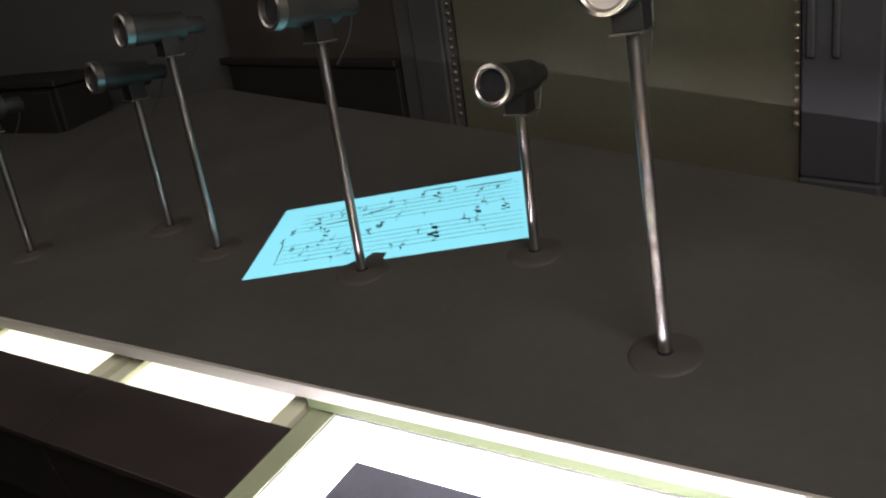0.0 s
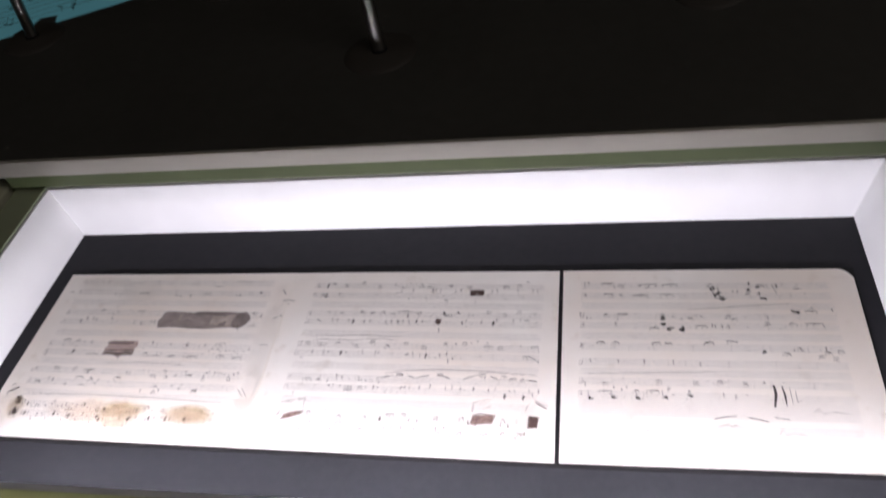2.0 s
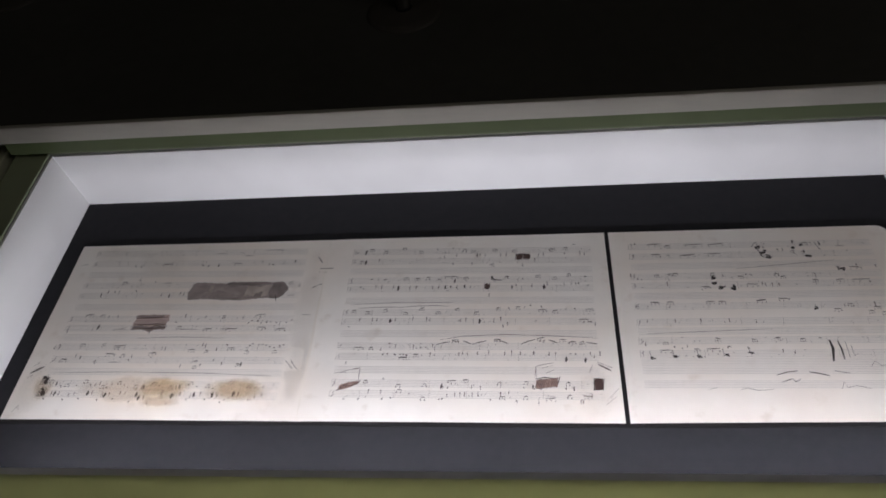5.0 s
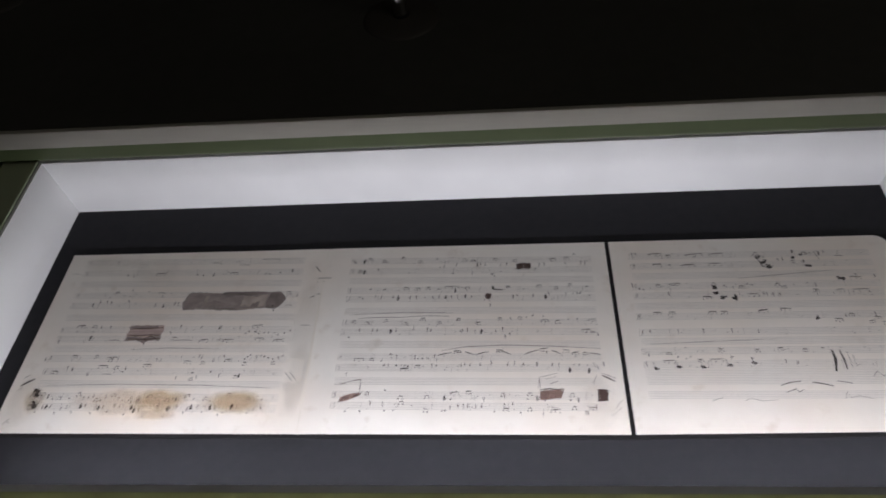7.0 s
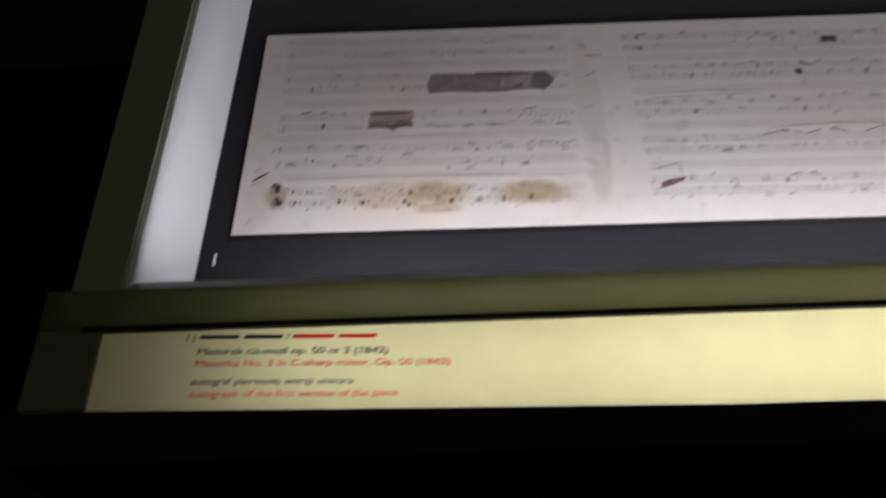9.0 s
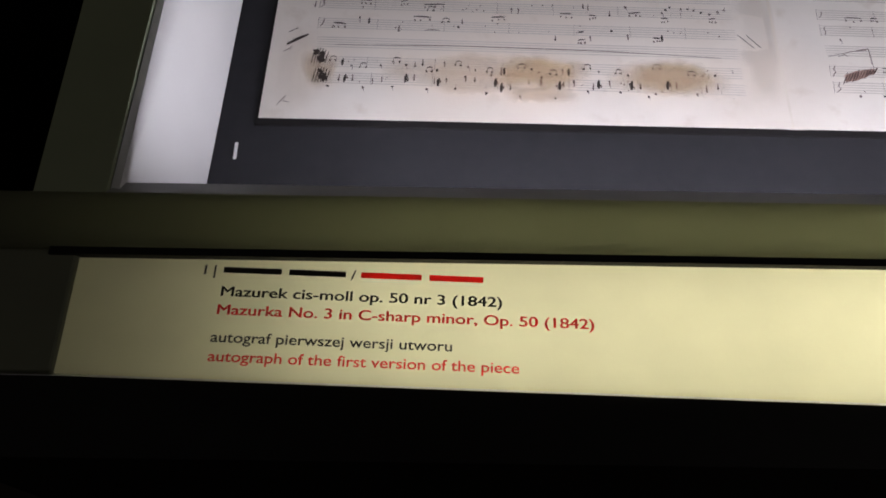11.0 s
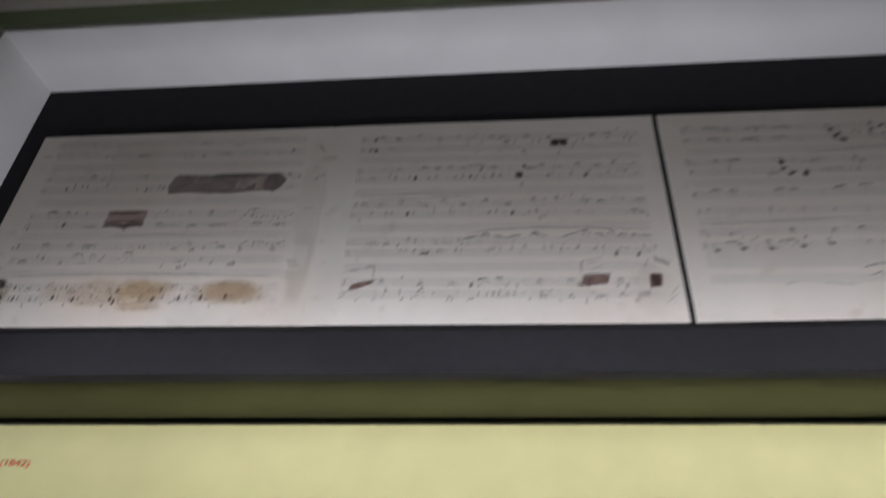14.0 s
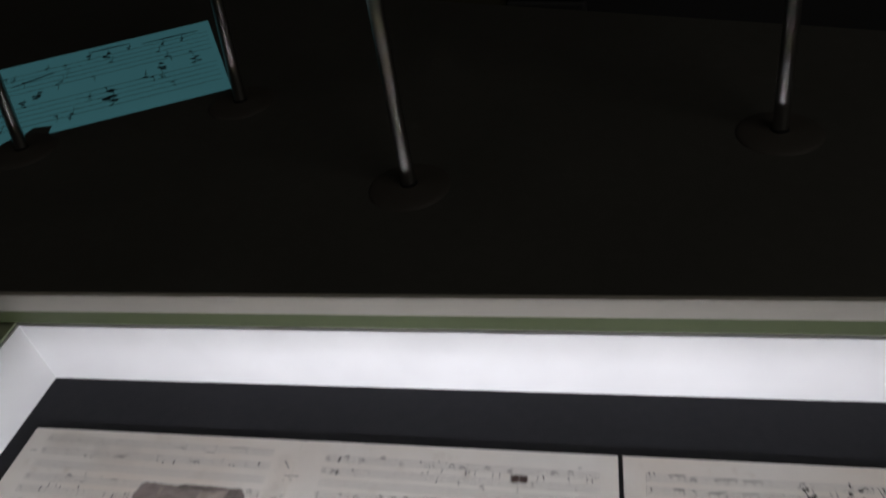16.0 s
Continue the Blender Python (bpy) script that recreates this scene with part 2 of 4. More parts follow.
def prism(bm, pts, z0, z1):
    lo = [bm.verts.new((x, y, z0)) for x, y in pts]
    hi = [bm.verts.new((x, y, z1)) for x, y in pts]
    bm.faces.new(list(reversed(lo)))
    bm.faces.new(hi)
    for i in range(len(pts)):
        j = (i + 1) % len(pts)
        bm.faces.new((lo[i], lo[j], hi[j], hi[i]))
    return bm


def tube(bm, a, b, r0, r1=None, seg=24, caps=True):
    a, b = Vector(a), Vector(b)
    r1 = r0 if r1 is None else r1
    q = (b - a).to_track_quat("Z", "Y").to_matrix().to_4x4()
    bmesh.ops.create_cone(bm, cap_ends=caps, segments=seg, radius1=r0, radius2=r1, depth=(b - a).length, matrix=Matrix.Translation((a + b) / 2) @ q)
    return bm


def lathe(bm, profile, seg=32, m=Matrix()):
    """Turns (radius, height) pairs round the z axis."""
    rings = [[bm.verts.new(m @ Vector((r * math.cos(2 * math.pi * i / seg), r * math.sin(2 * math.pi * i / seg), h))) for i in range(seg)] for r, h in profile]
    for p, q in zip(rings, rings[1:]):
        for i in range(seg):
            j = (i + 1) % seg
            bm.faces.new((p[i], p[j], q[j], q[i]))
    if profile[0][0] > 1e-6:
        bm.faces.new(list(reversed(rings[0])))
    if profile[-1][0] > 1e-6:
        bm.faces.new(rings[-1])
    return bm


def stroke(bm, pts, w, z, h=0.00002):
    """A pen stroke: a thin raised ribbon through the points, tapered at both ends."""
    n = len(pts)
    prev = None
    for i, (x, y) in enumerate(pts):
        a, c = pts[max(0, i - 1)], pts[min(n - 1, i + 1)]
        d = Vector((c[0] - a[0], c[1] - a[1], 0))
        d = d.normalized() if d.length else Vector((1, 0, 0))
        k = w * (0.55 if i in (0, n - 1) else 1.0) / 2
        zz = z(x, y) if callable(z) else z
        ring = [bm.verts.new((x - d.y * k, y + d.x * k, zz)), bm.verts.new((x, y, zz + h)), bm.verts.new((x + d.y * k, y - d.x * k, zz))]
        if prev:
            bm.faces.new((prev[0], prev[1], ring[1], ring[0]))
            bm.faces.new((prev[1], prev[2], ring[2], ring[1]))
        prev = ring
    return bm


def blotch(bm, cx, cy, rx, ry, z, rnd, n=14, h=0.00003, rough=0.25):
    """An ink blot with an uneven outline."""
    z = z(cx, cy) if callable(z) else z
    top = bm.verts.new((cx, cy, z + h))
    ring = []
    for i in range(n):
        a = 2 * math.pi * i / n
        k = 1 + rnd.uniform(-rough, rough)
        c, s = math.cos(a), math.sin(a)
        k2 = 1 / max(abs(c), abs(s)) ** 0.6
        ring.append(bm.verts.new((cx + rx * c * k * k2, cy + ry * s * k * k2, z)))
    for i in range(n):
        bm.faces.new((top, ring[i], ring[(i + 1) % n]))
    return bm


def part(name, bm, material, parent=None, label="", smooth=False):
    me = bpy.data.meshes.new(name)
    bmesh.ops.recalc_face_normals(bm, faces=bm.faces)
    bm.to_mesh(me)
    bm.free()
    me.materials.append(material)
    if smooth:
        for p in me.polygons:
            p.use_smooth = True
        me.set_sharp_from_angle(angle=radians(40))
    ob = new(name, me)
    if parent:
        ob.parent = parent
    if label:
        ob["label"] = label
    return ob


def thing(name, label, category, m=DESK, group="", kind=""):
    ob = tagged(new(name), label, category, group, kind)
    ob.empty_display_size = 0.05
    ob.matrix_world = m
    return ob


def B(*a, **k):
    return box(bmesh.new(), *a, **k)


# ---- room ----
floor = tagged(part("floor", B(-4.5, 4.0, -3.5, 3.5, -0.1, 0), M_FLOOR), "dark parquet floor of the dim exhibition room", "floor", kind="structure")
ceiling = tagged(part("ceiling", B(-4.5, 4.0, -3.5, 3.5, 2.9, 3.0), M_CEIL), "plain pale ceiling of the dim room", "ceiling", kind="structure")
for nm, b in (("wall_west", (-4.6, -4.5, -3.5, 3.5, 0, 2.9)), ("wall_east", (4.0, 4.1, -3.5, 3.5, 0, 2.9)), ("wall_south", (-4.6, 4.1, -3.6, -3.5, 0, 2.9)), ("wall_north", (-4.6, 4.1, 3.5, 3.6, 0, 2.9))):
    tagged(part(nm, B(*b), M_WALL), "plain grey plaster wall of the dim room", "wall", kind="structure")

# the panelled wall behind the desk; u runs along it, h is the height over the desk at u = 0
p0, p1 = DESK @ Vector((-0.344, 0.932, 0.914)), DESK @ Vector((0.41, 0.697, 0.914))
ang = math.degrees(math.atan2(p1.y - p0.y, p1.x - p0.x))
WALL = pose(p0.x, p0.y, p0.z, 0, 0, ang)
FLOOR_H = -p0.z
TOP_H = 2.9 - p0.z
backwall = thing("wall_panelled", "dim panelled wall with olive cloth, pale pilasters and gold beading", "wall", WALL, kind="structure")
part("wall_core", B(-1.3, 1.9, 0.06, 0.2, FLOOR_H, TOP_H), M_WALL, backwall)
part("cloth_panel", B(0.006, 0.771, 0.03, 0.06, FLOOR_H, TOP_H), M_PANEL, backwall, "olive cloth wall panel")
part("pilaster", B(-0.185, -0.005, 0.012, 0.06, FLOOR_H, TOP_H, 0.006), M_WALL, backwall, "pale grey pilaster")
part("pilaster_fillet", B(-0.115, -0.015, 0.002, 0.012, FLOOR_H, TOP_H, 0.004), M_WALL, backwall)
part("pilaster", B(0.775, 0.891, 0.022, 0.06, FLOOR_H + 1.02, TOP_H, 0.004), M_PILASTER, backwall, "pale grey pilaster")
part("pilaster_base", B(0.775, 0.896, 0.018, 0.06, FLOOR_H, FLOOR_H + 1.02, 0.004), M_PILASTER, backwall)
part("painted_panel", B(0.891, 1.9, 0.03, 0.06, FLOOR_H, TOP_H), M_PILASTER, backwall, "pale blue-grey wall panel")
for u0, u1 in ((0.784, 0.798), (0.822, 0.834)):
    part("pilaster_fillet", B(u0, u1, 0.018, 0.024, FLOOR_H + 1.20, TOP_H, 0.004), M_PILASTER, backwall, "raised moulding on the pilaster")
bead_mesh = None
for u, h0 in ((0.004, 0.02), (0.773, 0.045)):
    for i in range(24):
        h = h0 + 0.018 * i
        if bead_mesh is None:
            bm = bmesh.new()
            bmesh.ops.create_icosphere(bm, subdivisions=2, radius=0.0044)
            ob = part("bead", bm, M_GOLD, backwall, "gilded bead", smooth=True)
            bead_mesh = ob.data
        else:
            ob = new("bead", bead_mesh)
            ob.parent = backwall
        ob.location = (u, 0.016, h)
# dark recess with a black cabinet left of the pilaster
recess = thing("black_cabinet", "black cabinet with a projecting top ledge against the wall", "cabinet", WALL)
part("body", B(-1.08, -0.19, 0.0, 0.06, FLOOR_H, 0.12, 0.004), M_BLACK, recess)
part("top", B(-1.12, -0.188, -0.008, 0.06, 0.12, 0.140, 0.005), M_BLACK, recess)
part("back_panel", B(-1.08, -0.19, 0.02, 0.06, 0.140, TOP_H), M_SKIRT, recess)
side = thing("wall_side", "dim plaster wall closing the desk's far end", "wall", Matrix(), kind="structure")
part("wall_core", prism(bmesh.new(), [(-1.42, 1.30), (-1.36, 1.42), (-3.2, 1.1), (-3.2, 0.75)], 0, 2.9), M_WALL, side)
low = thing("low_cabinet", "low black cabinet standing beyond the desk's end", "cabinet", Matrix())
part("body", B(-2.98, -1.77, 0.87, 1.05, 0, 1.195, 0.006), M_BLACK, low)
part("top", B(-3.0, -1.75, 0.855, 1.05, 1.195, 1.22, 0.006), M_BLACK, low)
for x0, x1 in ((-2.96, -2.385), (-2.375, -1.79)):
    part("door", B(x0, x1, 0.856, 0.8705, 0.08, 1.18, 0.003), M_BLACK, low)

# ---- desk ----
SKEW = 0.0052   # the desk's front edge and the drawer's back run slightly askew to the sheets


def askew(bm):
    for v in bm.verts:
        v.co.y += SKEW * v.co.x
    return bm


desk = thing("display_desk", "long sloping dark display desk with a pale front edge", "desk")
part("desktop", prism(bmesh.new(), [(-3.0, 0.074 - 3.0 * SKEW), (1.9, 0.074 + 1.9 * SKEW), (1.9, 0.225), (0.41, 0.69), (-0.344, 0.926), (-1.40, 1.24), (-3.0, 0.80)], 0.886, 0.914), M_TABLE, desk, "dark grey-brown laminate top")
part("edge_band", askew(B(-3.0, 1.9, 0.068, 0.074, 0.8917, 0.9135, 0.0012)), M_EDGE, desk, "pale edge band")
# added strip, standing in for the lit olive back rail behind it
part("rail_stand_in", askew(B(-0.076, 0.902, 0.0710, 0.0738, 0.8735, 0.8915, 0.0006)), M_STRIP, desk, "olive strip added under the edge band for the lit back rail")
# unseen strip, added to keep bounced light off the back rail
part("bounce_stop_strip", askew(B(-0.09, 0.93, 0.1045, 0.1085, 0.85, 0.886)), M_BLACK, desk, "unseen black strip added against bounced light")


def upright(x0, x1, profile):
    """A body with a vertical-sided profile of (y, z) pairs in the room's axes, carried along the desk."""
    bm = bmesh.new()
    a = [bm.verts.new((x0, y, z)) for y, z in profile]
    b = [bm.verts.new((x1, y, z)) for y, z in profile]
    bm.faces.new(a)
    bm.faces.new(list(reversed(b)))
    for i in range(len(profile)):
        j = (i + 1) % len(profile)
        bm.faces.new((a[i], b[i], b[j], a[j]))
    bm.transform(DESK.inverted())
    return bm


def under(y):
    return 0.8 + 0.0845 + 0.158 * y


part("carcass", upright(-2.95, 1.45, [(0.16, 0.10), (0.42, 0.10), (0.42, under(0.42)), (0.16, under(0.16))]), M_BLACK, desk, "black desk body")
part("plinth", upright(-2.90, 1.40, [(0.20, 0.0), (0.40, 0.0), (0.40, 0.10), (0.20, 0.10)]), M_BLACK, desk, "recessed black plinth")
part("apron", upright(-2.95, -1.30, [(0.10, 0.55), (0.16, 0.55), (0.16, under(0.16)), (0.10, under(0.10))]), M_BLACK, desk)
part("apron", upright(0.95, 1.45, [(0.10, 0.55), (0.16, 0.55), (0.16, under(0.16)), (0.10, under(0.10))]), M_BLACK, desk)


# ---- the pulled-out drawer ----
drawer = thing("display_case", "pulled-out lit display drawer with an olive frame and white lining", "display case")
XR, YB, ZR = 0.867, 0.0775, 0.868
XLo, XRo, YBo = -0.076, 0.902, 0.103
YL = -0.2962   # where the grey lip meets the ledge
part("frame_rail", prism(bmesh.new(), [(XLo, YL), (-0.0464, YL), (-0.037, YBo), (XLo, YBo)], 0.8655, ZR), M_RIM, drawer, "olive frame rail")
part("frame_rail", prism(bmesh.new(), [(XR + 0.0064, YL), (XRo, YL), (XRo, YBo + SKEW * XRo), (XR - 0.002, YBo + SKEW * XR)], 0.8655, ZR), M_RIM, drawer, "olive frame rail")
part("frame_rail", askew(B(-0.0368, XR - 0.0022, YB, YBo, 0.8656, ZR + 0.0001, 0.0008)), M_RIMSHADED, drawer, "olive back rail, coloured darker for shade")
part("front_ledge", B(-0.089, 0.915, -0.3215, YL - 0.0002, 0.866, ZR + 0.003, 0.0012), M_LEDGE, drawer, "olive front ledge")
# black strip put where the shadow gap between ledge and caption falls
part("ledge_shadow_strip", B(-0.062, 0.885, -0.3248, -0.3216, 0.862, ZR + 0.0034), M_BLACK, drawer, "black strip put in for the shadow gap")
YI = -0.2874   # inner, lower edge of the bevelled lip
bm = bmesh.new()
ends_lip = []
for x in (-0.0455, XR + 0.0052):
    inset = 0.006 if x < 0 else -0.006
    ends_lip.append([bm.verts.new(p) for p in ((x - inset * 0.4, YL, ZR + 0.0006), (x + inset * 0.6, YI, 0.8625), (x + inset * 0.6, YI - 0.0012, 0.8615), (x - inset * 0.4, YL, 0.8650))])
for k in range(4):
    bm.faces.new((ends_lip[0][k], ends_lip[1][k], ends_lip[1][(k + 1) % 4], ends_lip[0][(k + 1) % 4]))
bm.faces.new(ends_lip[0])
bm.faces.new(list(reversed(ends_lip[1])))
part("front_lip", bm, M_CHAMFER, drawer, "grey bevelled lip")


def lining(bm, a, b, c, d):
    """A sloping lining board: upper edge a-b, lower edge c-d, four millimetres thick."""
    v = [bm.verts.new(p) for p in (a, b, d, c)]
    f = bm.faces.new(v)
    f.normal_update()
    return bm


FX0, FX1, FY1, FZ = -0.0225, 0.849, 0.0702, 0.797
T = ZR - 0.0026
YR, FYR = YB + SKEW * XR, FY1 + SKEW * FX1
for a, b, c, d in (((-0.037, YB, T), (XR - 0.002, YR, T), (FX0, FY1, FZ), (FX1, FYR, FZ)),
                   ((-0.046, -0.2925, T), (-0.037, YB, T), (-0.0345, -0.2925, FZ), (FX0, FY1, FZ)),
                   ((XR - 0.002, YR, T), (XR + 0.006, -0.2925, T), (FX1, FYR, FZ), (FX1 + 0.010, -0.2925, FZ))):
    bm = lining(bmesh.new(), a, b, c, d)
    centre = Vector((0.41, -0.1, 0.9))
    f = bm.faces[:][0]
    if f.normal.dot(centre - f.calc_center_median()) > 0:
        f.normal_flip()
    f.normal_update()
    r = bmesh.ops.extrude_face_region(bm, geom=[f])
    nrm = f.normal.copy()
    bmesh.ops.translate(bm, verts=[v for v in r["geom"] if isinstance(v, bmesh.types.BMVert)], vec=nrm * 0.004)
    part("lining_board", bm, M_OPAL, drawer, "white lining board")
part("lining_board", B(-0.044, XR + 0.004, -0.2955, -0.2925, FZ, 0.8654), M_WHITE, drawer, "white lining board")
part("base_board", B(-0.05, 0.875, -0.2925, 0.086, 0.785, FZ), M_FELT, drawer, "anthracite base board")
part("drawer_side", B(-0.074, -0.060, -0.32, 0.10, 0.74, 0.848), M_BLACK, drawer)
part("drawer_side", B(0.886, 0.900, -0.32, 0.10, 0.74, 0.848), M_BLACK, drawer)
# unseen side and back boards, added to set the light behind the lining
part("light_liner", B(-0.060, -0.058, -0.29, 0.10, 0.78, 0.865), M_FELT, drawer)
part("light_liner", B(0.884, 0.886, -0.29, 0.10, 0.78, 0.865), M_FELT, drawer)
part("bounce_board", B(-0.058, 0.884, 0.098, 0.102, 0.765, 0.865), M_WHITE, drawer)
part("drawer_bottom", B(-0.060, 0.886, -0.32, 0.10, 0.74, 0.765), M_BLACK, drawer)
part("drawer_front", prism(bmesh.new(), [(-0.089, -0.402), (0.915, -0.402), (0.915, -0.3832), (0.300, -0.3802), (-0.051, -0.3724), (-0.089, -0.3722)], 0.72, 0.8674), M_BLACK, drawer, "black drawer front")
part("caption_front", prism(bmesh.new(), [(-0.0886, -0.3720), (-0.051, -0.3722), (0.300, -0.3800), (0.914, -0.3830), (0.914, -0.3825), (0.300, -0.3795), (-0.051, -0.3717), (-0.0886, -0.3715)], 0.802, 0.8660), M_WHITE, drawer)
part("caption_tray", B(-0.088, 0.914, -0.386, -0.294, 0.796, 0.802), M_WHITE, drawer)
part("caption_back", B(-0.088, 0.914, -0.2990, -0.2960, 0.802, 0.8655), M_CHAMFER, drawer)
part("caption_rail", B(-0.089, -0.051, -0.3715, -0.3217, 0.838, ZR + 0.002, 0.0015), M_RIMSHADED, drawer, "olive end rail, coloured darker for shade")
part("caption_rail", B(0.875, 0.915, -0.3820, -0.3217, 0.838, ZR + 0.002, 0.0015), M_RIMSHADED, drawer, "olive end rail, coloured darker for shade")
part("led_bar", B(-0.035, 0.86, -0.2924, -0.2912, 0.848, 0.8625), M_MARK, drawer, "LED bar under the ledge")
part("number_mark", B(-0.0178, -0.0162, -0.2345, -0.2245, FZ, FZ + 0.0006), M_MARK, drawer, "small white numeral mark")

# ---- caption strip ----
caption = thing("caption_strip", "backlit pale yellow caption strip with black and red print", "label")
bm = bmesh.new()
bm.faces.new([bm.verts.new(p) for p in ((-0.051, -0.3718, ZR), (0.300, -0.3795, ZR), (0.875, -0.3825, ZR), (0.875, -0.3218, ZR), (-0.051, -0.3218, ZR))])
part("film", bm, M_CAPTION, caption)


def text_line(s, x0, x1, y, size, material, bold=0.00005, slope=-0.027):
    data = bpy.data.curves.new("print", "FONT")
    data.body, data.size, data.extrude, data.offset = s, size, 0.00003, bold
    data.materials.append(material)
    ob = new("print", data)
    ob.parent = caption
    bpy.context.view_layer.update()
    ob.scale = ((x1 - x0) / max(ob.dimensions.x, 1e-4), 1, 1)
    ob.location = (x0 - 0.0004, y - 0.0013, ZR + 0.0006)
    ob.rotation_euler = (0, 0, slope)
    return ob


def bars(words, y, h, material, slope=-0.027):
    for x0, x1 in words:
        ob = part("name_bar", B(0, x1 - x0, 0, h, 0, 0.00005), material, caption)
        ob.location = (x0 - 0.0004, y - 0.0013 + (x0 - 0.006) * slope, ZR + 0.0006)
        ob.rotation_euler = (0, 0, slope)


text_line("I |", -0.0015, 0.0030, -0.3300, 0.0058, M_BLACKTXT)
bars([(0.0065, 0.0290), (0.0320, 0.0540)], -0.3292, 0.0024, M_BLACKTXT)
text_line("/", 0.0560, 0.0580, -0.3315, 0.0058, M_BLACKTXT)
bars([(0.0600, 0.0835), (0.0865, 0.1075)], -0.3292, 0.0024, M_REDTXT)
for dx, dy in ((0.0, 0.0), (0.00014, 0.00010), (0.00028, 0.0)):   # bold lines
    text_line("Mazurek cis-moll op. 50 nr 3 (1842)", 0.0060 + dx, 0.1138 + dx, -0.3390 + dy, 0.0058, M_BLACKTXT, 0.0)
    text_line("Mazurka No. 3 in C-sharp minor, Op. 50 (1842)", 0.0055 + dx, 0.1486 + dx, -0.3465 + dy, 0.0058, M_REDTXT, 0.0)
text_line("autograf pierwszej wersji utworu", 0.0050, 0.0954, -0.3575, 0.0058, M_BLACKTXT)
text_line("autograph of the first version of the piece", 0.0050, 0.1203, -0.3650, 0.0058, M_REDTXT)

# ---- manuscript sheets ----


def sheet(name, label, pts, z0, z1):
    ob = thing(name, label, "manuscript")
    part("mount", prism(bmesh.new(), [(x + dx, y + dy) for (x, y), (dx, dy) in zip(pts, ((-0.002, -0.0035), (0.002, -0.0035), (0.002, 0.002), (-0.002, 0.002)))], FZ, FZ + 0.0016), M_MOUNT, ob, "thin black mount board")
    return ob


def leaf(ob, pts, rnd, fold=None, worn=False):
    """The paper: a thin sheet, slightly cockled, with a soft ridge along its fold."""
    (ax, ay), (bx, by), (cx, cy), (dx, dy) = pts
    nx, ny = 90, 36
    bm = bmesh.new()

    def grid(low):
        g = []
        for j in range(ny + 1):
            v = j / ny
            row = []
            for i in range(nx + 1):
                u = i / nx
                x = (ax * (1 - u) + bx * u) * (1 - v) + (dx * (1 - u) + cx * u) * v
                y = (ay * (1 - u) + by * u) * (1 - v) + (dy * (1 - u) + cy * u) * v
                if worn and u > 0.95:
                    y -= 0.0105 * ((u - 0.95) / 0.05) ** 2.2 * v ** 12
                z = paper_z(x, y)
                row.append(bm.verts.new((x, y, z - (0.0003 if low else 0))))
            g.append(row)
        return g
    top, bot = grid(False), grid(True)
    for j in range(ny):
        for i in range(nx):
            bm.faces.new((top[j][i], top[j][i + 1], top[j + 1][i + 1], top[j + 1][i]))
            bm.faces.new((bot[j][i], bot[j + 1][i], bot[j + 1][i + 1], bot[j][i + 1]))
    for i in range(nx):
        bm.faces.new((top[0][i], bot[0][i], bot[0][i + 1], top[0][i + 1]))
        bm.faces.new((top[ny][i], top[ny][i + 1], bot[ny][i + 1], bot[ny][i]))
    for j in range(ny):
        bm.faces.new((top[j][0], top[j + 1][0], bot[j + 1][0], bot[j][0]))
        bm.faces.new((top[j][nx], bot[j][nx], bot[j + 1][nx], top[j + 1][nx]))
    return part("paper", bm, M_PAPER, ob, smooth=True)


IZ = on_paper(0.00003)   # height of the ink


def stave(ob, x0, y0, x1, y1):
    """Five faded stave lines, ruled with one rastrum."""
    bm = bmesh.new()
    for k in range(-2, 3):
        d = k * 0.00165
        n = 40
        stroke(bm, [(x0 + (x1 - x0) * i / n, y0 + (y1 - y0) * i / n + d) for i in range(n + 1)], 0.00068, on_paper(0.000015), 0.000004)
    part("stave", bm, M_STAFF, ob)


STEP = 0.000825   # half the gap between two stave lines


